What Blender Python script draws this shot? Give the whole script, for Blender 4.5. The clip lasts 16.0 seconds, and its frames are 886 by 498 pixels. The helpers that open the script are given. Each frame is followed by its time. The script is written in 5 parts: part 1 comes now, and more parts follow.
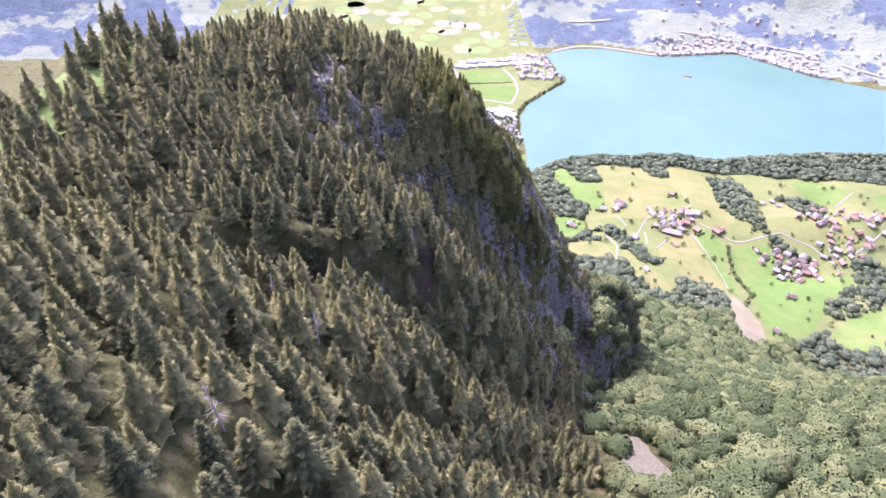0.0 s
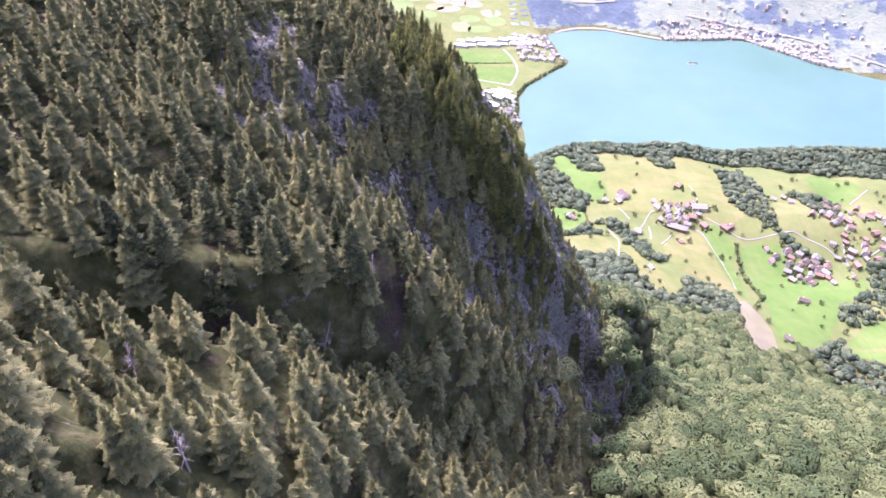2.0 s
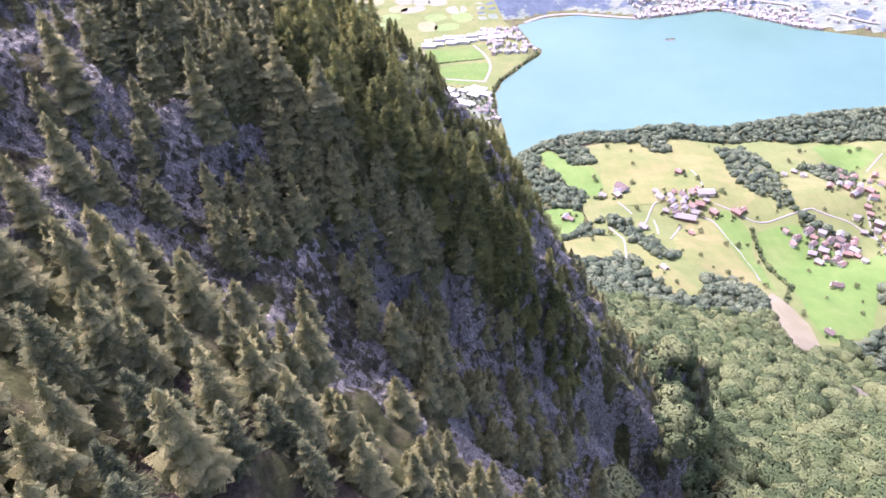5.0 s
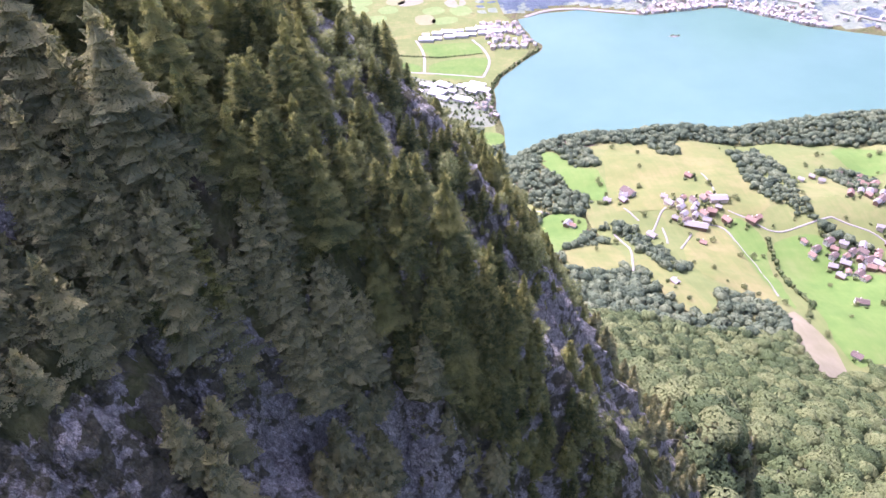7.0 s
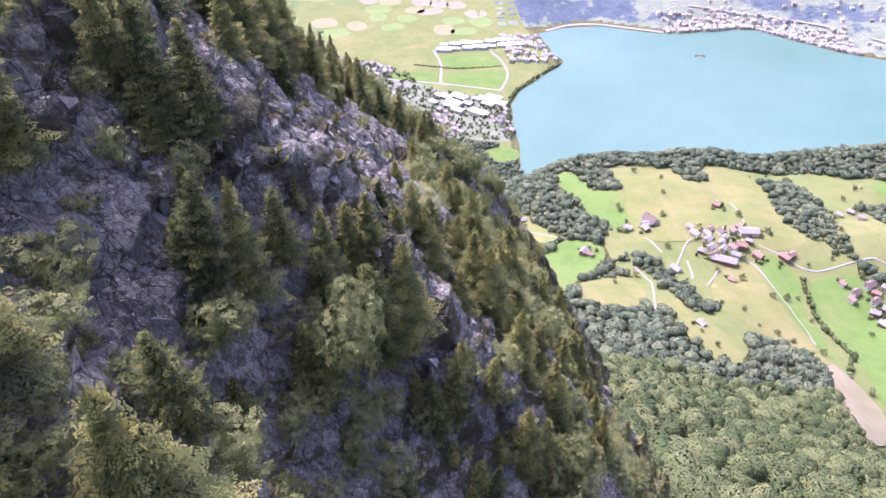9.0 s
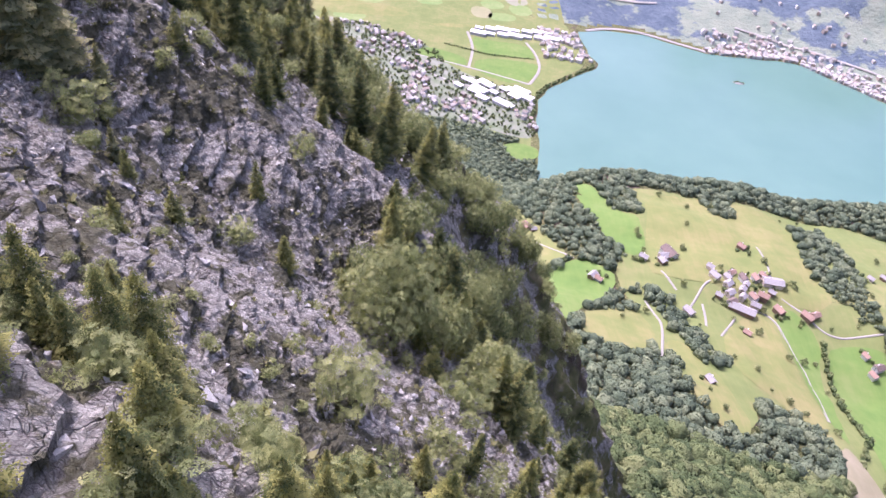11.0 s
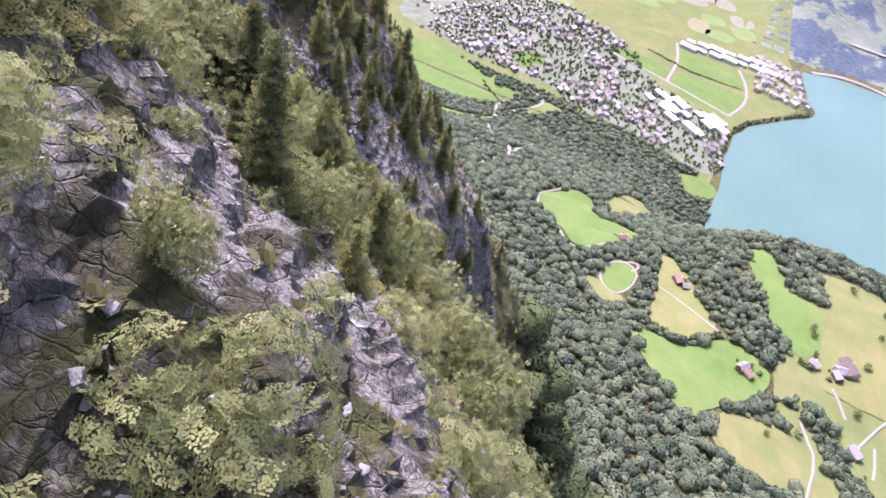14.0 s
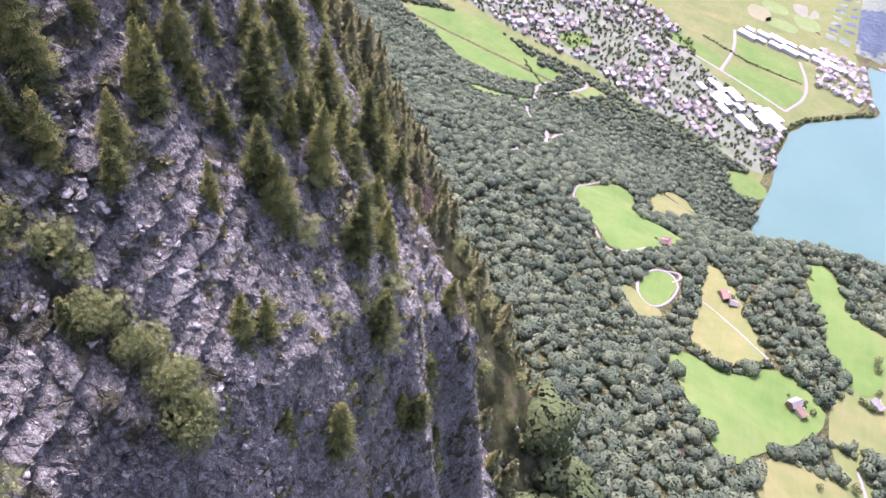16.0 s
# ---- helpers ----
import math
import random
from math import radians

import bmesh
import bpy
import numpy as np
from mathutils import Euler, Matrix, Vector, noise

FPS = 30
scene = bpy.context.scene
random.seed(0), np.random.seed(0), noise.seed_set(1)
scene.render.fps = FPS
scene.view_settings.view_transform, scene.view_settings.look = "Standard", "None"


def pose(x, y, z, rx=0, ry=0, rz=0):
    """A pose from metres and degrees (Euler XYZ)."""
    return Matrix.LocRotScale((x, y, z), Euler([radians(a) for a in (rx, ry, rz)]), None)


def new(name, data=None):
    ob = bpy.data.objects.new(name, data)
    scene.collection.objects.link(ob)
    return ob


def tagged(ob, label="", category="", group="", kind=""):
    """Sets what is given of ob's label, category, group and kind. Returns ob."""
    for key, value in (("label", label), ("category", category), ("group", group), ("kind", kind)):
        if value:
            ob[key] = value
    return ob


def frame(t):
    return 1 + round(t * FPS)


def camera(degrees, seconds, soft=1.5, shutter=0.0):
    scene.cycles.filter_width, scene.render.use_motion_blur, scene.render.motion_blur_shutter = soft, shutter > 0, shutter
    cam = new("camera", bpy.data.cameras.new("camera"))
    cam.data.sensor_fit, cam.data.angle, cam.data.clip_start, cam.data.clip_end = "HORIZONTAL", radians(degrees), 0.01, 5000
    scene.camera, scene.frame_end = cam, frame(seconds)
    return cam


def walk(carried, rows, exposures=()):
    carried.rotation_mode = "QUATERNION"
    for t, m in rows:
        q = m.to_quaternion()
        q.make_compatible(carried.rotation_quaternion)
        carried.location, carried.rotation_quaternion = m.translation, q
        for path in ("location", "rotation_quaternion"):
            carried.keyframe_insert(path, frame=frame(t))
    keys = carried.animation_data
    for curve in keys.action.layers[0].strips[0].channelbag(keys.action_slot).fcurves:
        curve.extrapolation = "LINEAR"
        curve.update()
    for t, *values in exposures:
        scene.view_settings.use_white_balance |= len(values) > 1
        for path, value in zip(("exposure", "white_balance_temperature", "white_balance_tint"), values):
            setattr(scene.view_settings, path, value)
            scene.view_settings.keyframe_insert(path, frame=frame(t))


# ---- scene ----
cam = camera(66.0, 16.0)
METRES, EYE, TILT, LEAN, TURN = 600.0, 1161.6, -38.0, 0.0, 0.0
ROWS = [
    (0, 0.0000, 0.0000, 0.0000, -0.00, 0.00, -0.00),
    (0.5, 0.0032, 0.0305, 0.0056, -0.95, -0.29, -0.05),
    (1, 0.0052, 0.0609, 0.0120, 0.01, -0.70, -0.47),
    (1.5, 0.0082, 0.0914, 0.0181, -1.71, -1.05, -2.48),
    (2, 0.0097, 0.1219, 0.0246, -0.45, -1.59, -1.51),
    (2.5, 0.0119, 0.1524, 0.0305, -0.54, -1.83, 2.31),
    (3, 0.0136, 0.1829, 0.0368, 0.17, -2.07, 5.30),
    (3.5, 0.0161, 0.2134, 0.0429, -0.11, -2.29, 7.77),
    (4, 0.0190, 0.2436, 0.0494, -0.56, -2.08, 5.77),
    (4.5, 0.0215, 0.2737, 0.0555, -0.31, -2.38, 6.40),
    (5, 0.0244, 0.3038, 0.0613, -1.30, -1.42, 4.64),
    (5.2, 0.0255, 0.3160, 0.0635, -1.18, -1.20, 4.08),
    (7.3, 0.0437, 0.4428, 0.0884, -1.51, -1.82, 4.04),
    (7.5, 0.0455, 0.4548, 0.0909, -0.98, -1.78, 4.09),
    (8, 0.0493, 0.4851, 0.0967, -1.25, -1.66, 4.10),
    (8.5, 0.0527, 0.5156, 0.1024, -1.04, -1.68, 2.83),
    (9, 0.0561, 0.5460, 0.1081, -0.56, -0.83, 1.39),
    (9.2, 0.0573, 0.5581, 0.1106, -0.17, -0.44, 0.36),
    (11.3, 0.0567, 0.6842, 0.1447, -0.05, -3.52, -8.69),
    (11.5, 0.0575, 0.6963, 0.1474, 0.74, -4.63, -8.98),
    (12, 0.0590, 0.7265, 0.1547, 3.57, -5.23, -12.17),
    (12.5, 0.0604, 0.7567, 0.1621, 3.80, -4.50, -18.02),
    (13, 0.0584, 0.7866, 0.1701, 9.48, -5.71, -18.54),
    (13.5, 0.0571, 0.8169, 0.1768, 9.66, -5.41, -23.29),
    (14, 0.0549, 0.8473, 0.1826, 13.17, -7.44, -23.90),
    (14.5, 0.0520, 0.8776, 0.1886, 14.38, -7.77, -27.16),
    (15, 0.0480, 0.9079, 0.1940, 15.21, -9.29, -27.05),
    (15.5, 0.0429, 0.9381, 0.1993, 16.66, -11.35, -25.69),
    (16, 0.0367, 0.9680, 0.2045, 16.77, -10.88, -27.00),
]
walk(cam, [(t, pose(0, 0, EYE, TILT, LEAN, TURN) @ pose(METRES * x, METRES * y, METRES * z, 90 + pitch, roll, yaw)) for t, x, y, z, yaw, pitch, roll in ROWS], [(0, 1.74, 5520, 52), (9, 1.57, 5500, 51), (12, 1.28, 5640, 46), (16, 1.45, 5600, 51)])

import itertools


# ---- the lie of the land (metres; the lake's surface is z = 0) ----
def knots(y, pairs):
    ys, vs = zip(*pairs)
    return np.interp(y, ys, vs)


def smooth(a, b, v):
    s = np.clip((v - a) / (b - a), 0, 1)
    return s * s * (3 - 2 * s)


def hashed(i, j, k):
    n = np.sin(i * 127.1 + j * 311.7 + k * 74.7) * 43758.5453
    return n - np.floor(n)


def noise2(x, y, seed=0):
    """Value noise between -1 and 1, about one cell a metre."""
    x, y = np.asarray(x, float), np.asarray(y, float)
    i, j = np.floor(x), np.floor(y)
    u, v = x - i, y - j
    u, v = u * u * (3 - 2 * u), v * v * (3 - 2 * v)
    a, b = hashed(i, j, seed), hashed(i + 1, j, seed)
    c, d = hashed(i, j + 1, seed), hashed(i + 1, j + 1, seed)
    return 2 * (a + (b - a) * u + (c - a) * v + (a - b - c + d) * u * v) - 1


def rough(x, y, size, octaves=4, seed=0):
    out, amp = 0, 1.0
    for n in range(octaves):
        out, amp, size = out + amp * noise2(x / size + 7.3 * n, y / size - 3.1 * n, seed + n), amp * 0.5, size * 0.5
    return out


SOUTH_X = [(-300, -90), (-100, -60), (0, -50), (90, -35), (150, -22), (192, -16), (285, -14)]   # the forest slope before the great wall
SOUTH_Z = [(-300, 1230), (-100, 1130), (0, 1098), (90, 1058), (143, 1008), (175, 999), (205, 998), (285, 996)]
NORTH_X = [(290, 22), (340, 28), (366, 32), (385, 46), (400, 50), (416, 44), (429, 31), (440, 26),
           (468, 42), (484, 45), (495, 38), (511, 24), (522, 14), (545, -2), (575, 10), (610, 9), (640, 4), (700, -35), (800, -130), (1000, -430), (1300, -950), (2000, -2200)]
NORTH_Z = [(290, 984), (340, 988), (366, 959), (385, 932), (400, 921), (416, 921), (429, 930), (440, 929), (470, 903), (484, 895),
           (495, 888), (511, 881), (522, 874), (545, 857), (575, 846), (610, 800), (640, 775), (700, 690), (800, 600), (1000, 440), (2000, 20)]
BROW_X = SOUTH_X + NORTH_X
WALL_Y = [(-120, 268), (-60, 279), (-12, 287), (5, 288), (20, 296), (33, 299), (42, 303), (52, 300), (75, 311), (105, 308), (143, 352), (180, 380)]   # the line of the great wall, by x
KNOB_Y = [(30, 308), (50, 311), (75, 326), (100, 352), (125, 370), (145, 379), (185, 400)]   # the rib that runs out from it, and its height
KNOB_Z = [(30, 975), (40, 961), (50, 944), (75, 903), (100, 862), (125, 833), (145, 818), (160, 752), (190, 690), (240, 300)]
VALE = [(-400, 1100), (0, 985), (100, 930), (264, 836), (325, 782), (420, 722), (505, 688), (600, 640), (685, 568), (760, 526), (820, 504), (880, 484), (940, 462)]
TERRACE = VALE + [(1000, 445), (1100, 430), (1200, 415), (1290, 398), (1340, 370), (1450, 250), (1600, 60), (1680, 0), (1900, 0)]
GLEN = VALE + [(983, 440), (1141, 385), (1219, 350), (1338, 285), (1500, 205), (1700, 105), (1880, 30), (2000, 6), (2150, 0), (6000, 0)]


def shore(y):
    """The x at which the flat valley floor meets the lake."""
    return knots(y, [(1500, 260), (1900, 270), (2040, 284), (2153, 274), (2290, 287), (2371, 322), (2470, 402), (2570, 490), (2610, 505), (2660, 478), (2740, 466), (2860, 445), (2950, 460)])


def far_shore(x):
    """The y at which the lake ends at the foot of the far hills."""
    return knots(x, [(-5000, 2500), (-2000, 2700), (-900, 2900), (-400, 2950), (300, 2880), (458, 2865), (560, 2915), (692, 2930), (810, 2880), (930, 2830), (1100, 2845), (1269, 2861), (1494, 2637), (1722, 2493), (2300, 2250), (4000, 1900)])


def land(x, y, fine=True):
    """The ground's height."""
    x, y = np.asarray(x, float), np.asarray(y, float)
    vale = knots(y, GLEN) + (knots(y, TERRACE) - knots(y, GLEN)) * smooth(90, 300, x)
    vale = vale - np.clip(x - 150, 0, 300) * knots(y, [(150, 0.0), (300, 0.1), (420, 0.3), (600, 0.5), (690, 0.28), (760, 0.18), (860, 0.16), (1000, 0.0)]) - 15 * smooth(420, 560, x) * smooth(600, 700, y) * (1 - smooth(850, 1000, y))
    vale = vale + rough(x, y, 120, 3, 3) * 9 * smooth(150, 420, y) * (1 - smooth(1500, 1900, y))
    # flat floor and the lake's bed
    floor = (x < shore(y)) & (y > 1500)
    vale = np.where(floor, np.maximum(vale, 0.0), vale)
    vale = np.where(~floor & (y > 1500) & (y < far_shore(x)), np.minimum(vale, knots(y, [(1500, 200), (1700, 0)])), vale)
    # hills over the lake and round the plain
    past = y - far_shore(x) - 55
    hills = np.clip(past, 0, None) * (0.34 + 0.14 * rough(x, y, 900, 4, 9)) + rough(x, y, 420, 4, 21) * 45 * smooth(60, 500, past)
    plain = smooth(-1150, -750, x) * (1 - smooth(200, 430, x - 0.05 * (y - 2900))) * (1 - smooth(3900, 4600, y))
    vale = np.where(past > 0, np.maximum(vale, hills * (1 - plain)), vale)
    # the mountain whose flank the camera follows
    wobble = rough(y, 0 * y, 16, 3, 31) * 4.0 if fine else 0.0
    u = x - knots(y, SOUTH_X) - wobble
    rise = knots(y, SOUTH_Z)
    south = np.where(u > 0, rise - 1.55 * u, rise + np.where(u > -90, -0.66 * u, 59 - 0.30 * (u + 90)) - 1.7 * np.clip(-u - 118, 0, None))
    bed, crest = 190 + 0.45 * (x + 14), 206 + 0.95 * (np.clip(x, -75, 45) + 14)   # the ravine and the lit crest behind it, by x
    run = (y - bed) / np.clip(crest - bed, 9, None)
    fold = np.interp(run, [-1.5, -0.2, 0, 0.2, 1.0, 1.3, 3.5], [0, -19, -23, -21, 9, 8, 0]) * smooth(-90, -45, x) * (1 - smooth(50, 90, x))
    run = y - 143 - 0.75 * (x + 22)
    fold = fold + np.interp(run, [-45, -22, -4, 4, 26], [0, -10, 5, 5, 0]) * smooth(-95, -50, x) * (1 - smooth(55, 85, x))
    fold = fold - 7 * np.exp(-(((y - 264 - 0.2 * x) / 13) ** 2)) * smooth(-60, -25, x)
    south = south + fold
    u = x - knots(y, NORTH_X) - wobble
    rise = knots(y, NORTH_Z)
    up = np.clip(-u, 0, None)
    crag = smooth(306, 318, y) * (1 - smooth(355, 375, y)) * 0.6 * np.clip(up, 0, 15)
    crag = crag + smooth(432, 445, y) * (1 - smooth(480, 520, y)) * 0.05 * np.clip(up, 0, 24) + smooth(538, 552, y) * (1 - smooth(640, 700, y)) * 0.38 * np.clip(up, 0, 42)
    top = rise + np.where(up < 90, 0.72 * up, 65 + 0.40 * (up - 90)) + crag * (1 - smooth(40, 95, up)) - 1.7 * np.clip(up - 118, 0, None)
    lid = 1046 - 0.34 * np.clip(x + 60, 0, 80) - 0.36 * np.clip(y - 300, 0, 330) - 0.02 * np.clip(-60 - x, 0, None) ** 1.5   # the flat shoulder above
    h = np.clip(0.5 + 0.5 * (top - lid) / 16, 0, 1)
    top = top + (lid - top) * h - 16 * h * (1 - h)
    drop = np.clip(u, 0, None)
    steep = knots(y, [(300, 1.7), (400, 1.9), (440, 1.6), (480, 1.7), (520, 1.8), (545, 2.4), (560, 3.2), (585, 3.4), (600, 1.9), (625, 1.5), (650, 1.6), (700, 1.6), (800, 1.0)])
    north = np.where(u > 0, rise - steep * drop - 0.012 * np.clip(drop - 20, 0, None) ** 2 * smooth(330, 420, y), top)
    off = y - knots(x, KNOB_Y)
    knob = knots(x, KNOB_Z) - np.where(off < 0, -3.2 * off, 0.85 * off) - 300 * (1 - smooth(24, 34, x))
    h = np.clip(0.5 + 0.5 * (knob - north) / 6, 0, 1)
    north = north + (knob - north) * h + 6 * h * (1 - h)
    wall = knots(x, WALL_Y) + (rough(x, 0 * x, 17, 4, 71) * 4.5 if fine else 0.0)
    side = south + (north - south) * smooth(-6.5, 6.5, y - wall)
    u = x - knots(y, BROW_X)
    side = np.maximum(side, -60)
    k = 14.0
    h = np.clip(0.5 + 0.5 * (side - vale) / k, 0, 1)
    out = vale + (side - vale) * h + k * h * (1 - h)
    near = smooth(20, 70, y) * (1 - smooth(640, 720, y)) * smooth(-170, -120, x) * (1 - smooth(110, 160, x))
    if fine:
        out = out + near * (rough(x, y, 22, 3, 41) * 2.2 - np.abs(rough(x * 0.35, y, 11, 3, 51)) * 3.4 * smooth(-25, 5, u))
    return out


# ---- sky, sun ----
SUN_TURN, SUN_HIGH = 41.0, 57.0   # degrees: to the left of +y, and over the horizon
sky = bpy.data.worlds.new("sky")
scene.world = sky
sky.use_nodes = True
tree_w = sky.node_tree
tree_w.nodes.clear()
w_out, w_bg, w_sky = (tree_w.nodes.new(n) for n in ("ShaderNodeOutputWorld", "ShaderNodeBackground", "ShaderNodeTexSky"))
w_sky.sky_type, w_sky.sun_disc = "NISHITA", False
w_sky.sun_elevation, w_sky.sun_rotation = radians(SUN_HIGH), radians(-SUN_TURN)
w_sky.air_density, w_sky.dust_density, w_sky.altitude = 1.0, 7.0, 0
w_bg.inputs["Strength"].default_value = 0.15
tree_w.links.new(w_sky.outputs[0], w_bg.inputs["Color"])
tree_w.links.new(w_bg.outputs[0], w_out.inputs["Surface"])
sun = new("sun", bpy.data.lights.new("sun", "SUN"))
sun.data.energy, sun.data.angle, sun.data.color = 2.0, radians(0.53), (1.0, 0.955, 0.87)
toward = Vector((-math.sin(radians(SUN_TURN)) * math.cos(radians(SUN_HIGH)), math.cos(radians(SUN_TURN)) * math.cos(radians(SUN_HIGH)), math.sin(radians(SUN_HIGH))))
sun.matrix_world = Matrix.Translation((0, 0, 3000)) @ toward.to_track_quat("Z", "Y").to_matrix().to_4x4()


# ---- materials ----
class Nodes:
    """Helpers that build one node material."""

    def __init__(self, name, roughness=0.9, specular=0.25):
        self.mat = bpy.data.materials.new(name)
        self.mat.use_nodes = True
        self.tree = self.mat.node_tree
        self.bsdf = self.tree.nodes["Principled BSDF"]
        self.bsdf.inputs["Roughness"].default_value = roughness
        self.bsdf.inputs["Specular IOR Level"].default_value = specular
        self.place = self.add("ShaderNodeTexCoord").outputs["Object"]
        self.geo = self.add("ShaderNodeNewGeometry")

    def add(self, kind, **values):
        node = self.tree.nodes.new(kind)
        for key, value in values.items():
            node.inputs[key.replace("_", " ")].default_value = value
        return node

    def link(self, a, b):
        self.tree.links.new(a, b)

    def noise(self, scale, detail=4.0, place=None, rough_=0.6):
        node = self.add("ShaderNodeTexNoise", Scale=scale, Detail=detail, Roughness=rough_)
        self.link(place or self.place, node.inputs["Vector"])
        return node.outputs["Fac"]

    def stretched(self, sx, sy, sz):
        node = self.add("ShaderNodeMapping", Scale=(sx, sy, sz))
        self.link(self.place, node.inputs["Vector"])
        return node.outputs["Vector"]

    def ramp(self, fac, *stops):
        node = self.add("ShaderNodeValToRGB")
        while len(node.color_ramp.elements) < len(stops):
            node.color_ramp.elements.new(0.5)
        for e, (at, color) in zip(node.color_ramp.elements, stops):
            e.position, e.color = at, (*color, 1) if len(color) == 3 else color
        self.link(fac, node.inputs["Fac"])
        return node.outputs["Color"]

    def step(self, fac, a, b):
        node = self.add("ShaderNodeMapRange", From_Min=a, From_Max=b)
        node.interpolation_type = "SMOOTHSTEP"
        self.link(fac, node.inputs["Value"])
        return node.outputs["Result"]

    def mix(self, fac, a, b):
        node = self.add("ShaderNodeMix")
        node.data_type = "RGBA"
        for value, slot in ((fac, node.inputs[0]), (a, node.inputs[6]), (b, node.inputs[7])):
            if isinstance(value, (int, float)):
                slot.default_value = value
            elif isinstance(value, tuple):
                slot.default_value = (*value, 1)
            else:
                self.link(value, slot)
        return node.outputs[2]

    def math(self, op, a, b=0.0):
        node = self.add("ShaderNodeMath")
        node.operation = op
        for value, slot in ((a, node.inputs[0]), (b, node.inputs[1])):
            if isinstance(value, (int, float)):
                slot.default_value = value
            else:
                self.link(value, slot)
        return node.outputs[0]

    def normal_z(self):
        node = self.add("ShaderNodeSeparateXYZ")
        self.link(self.geo.outputs["Normal"], node.inputs[0])
        return node.outputs["Z"]

    def bump(self, height, strength, distance):
        node = self.add("ShaderNodeBump", Strength=strength, Distance=distance)
        self.link(height, node.inputs["Height"])
        self.link(node.outputs[0], self.bsdf.inputs["Normal"])

    def done(self, color):
        if isinstance(color, tuple):
            self.bsdf.inputs["Base Color"].default_value = (*color, 1)
        else:
            self.link(color, self.bsdf.inputs["Base Color"])
        return self.mat


def ground_material():
    """Fissured grey limestone where the land is rocky, grass and litter elsewhere."""
    n = Nodes("mountain_ground", 0.92, 0.15)
    wide, mid, fine = n.noise(0.035, 5), n.noise(0.22, 6), n.noise(1.7, 6)
    beds = n.stretched(0.45, 1.0, 0.5)
    strata = n.noise(0.55, 7, beds, 0.72)
    ridge = n.add("ShaderNodeTexNoise", Scale=0.42, Detail=9, Roughness=0.62)
    ridge.noise_type = "RIDGED_MULTIFRACTAL"
    n.link(n.stretched(0.8, 1.0, 0.5), ridge.inputs["Vector"])
    gaps = ridge.outputs["Fac"]
    wander = n.add("ShaderNodeVectorMath")
    grain = n.add("ShaderNodeTexNoise", Scale=0.6, Detail=5)
    n.link(n.place, grain.inputs["Vector"])
    n.link(n.stretched(0.75, 1.0, 0.55), wander.inputs[0])
    n.link(grain.outputs["Color"], wander.inputs[1])
    blocks, tone = [], []
    for size in (0.42, 1.25):
        cells = n.add("ShaderNodeTexVoronoi", Scale=size)
        n.link(wander.outputs[0], cells.inputs["Vector"])
        blocks.append(cells.outputs["Distance"])
        grey = n.add("ShaderNodeSeparateColor")
        n.link(cells.outputs["Color"], grey.inputs[0])
        tone.append(grey.outputs[0])
    seam = n.add("ShaderNodeTexVoronoi", Scale=0.9)
    seam.feature = "DISTANCE_TO_EDGE"
    n.link(wander.outputs[0], seam.inputs["Vector"])
    open_ = n.math("MULTIPLY", n.math("SUBTRACT", 1.0, n.step(seam.outputs["Distance"], 0.0, 0.10)), n.step(n.noise(0.8, 5), 0.50, 0.62))
    split = n.step(n.math("MULTIPLY", n.noise(1.3, 8, n.stretched(0.8, 1.0, 0.28), 0.74), 1.0), 0.39, 0.45)
    facet = n.math("ADD", n.math("MULTIPLY", strata, 0.62), n.math("ADD", n.math("MULTIPLY", tone[0], 0.16), n.math("MULTIPLY", tone[1], 0.22)))
    rock = n.ramp(facet, (0.26, (0.214, 0.214, 0.168)), (0.42, (0.368, 0.370, 0.292)), (0.55, (0.482, 0.486, 0.392)), (0.70, (0.59, 0.592, 0.49)))
    rock = n.mix(n.step(mid, 0.58, 0.74), rock, (0.30, 0.275, 0.215))
    rock = n.mix(n.math("MULTIPLY", n.math("SUBTRACT", 1.0, split), 0.68), rock, (0.10, 0.095, 0.08))
    rock = n.mix(n.math("MULTIPLY", open_, 0.45), rock, (0.08, 0.076, 0.068))
    speck = n.noise(3.0, 8, n.stretched(1.0, 1.0, 0.42), 0.8)
    rock = n.mix(n.math("MULTIPLY", n.step(speck, 0.53, 0.57), 0.6), rock, (0.53, 0.53, 0.455))
    rock = n.mix(n.math("MULTIPLY", n.math("SUBTRACT", 1.0, n.step(speck, 0.41, 0.45)), 0.62), rock, (0.14, 0.133, 0.12))
    jog = n.add("ShaderNodeVectorMath")
    jog.operation = "MULTIPLY_ADD"
    shake = n.add("ShaderNodeTexNoise", Scale=1.6, Detail=3)
    n.link(n.place, shake.inputs["Vector"])
    n.link(shake.outputs["Color"], jog.inputs[0])
    jog.inputs[1].default_value = (0.35, 0.35, 0.35)
    n.link(n.stretched(0.9, 1.15, 0.62), jog.inputs[2])
    raised = []
    for size, wide_, deep in ((0.8, 0.04, 0.45), (2.1, 0.06, 0.5), (4.6, 0.09, 0.4)):
        net, cell = n.add("ShaderNodeTexVoronoi", Scale=size), n.add("ShaderNodeTexVoronoi", Scale=size)
        net.feature = "DISTANCE_TO_EDGE"
        n.link(jog.outputs[0], net.inputs["Vector"])
        n.link(jog.outputs[0], cell.inputs["Vector"])
        own = n.add("ShaderNodeSeparateColor")
        n.link(cell.outputs["Color"], own.inputs[0])
        gap = n.math("MULTIPLY", n.math("SUBTRACT", 1.0, n.step(net.outputs["Distance"], 0.0, wide_)), n.step(n.noise(0.45 * size, 4), 0.36, 0.50))
        rock = n.mix(n.math("MULTIPLY", n.step(own.outputs[0], 0.5, 1.0), 0.42), rock, (0.585, 0.588, 0.495))
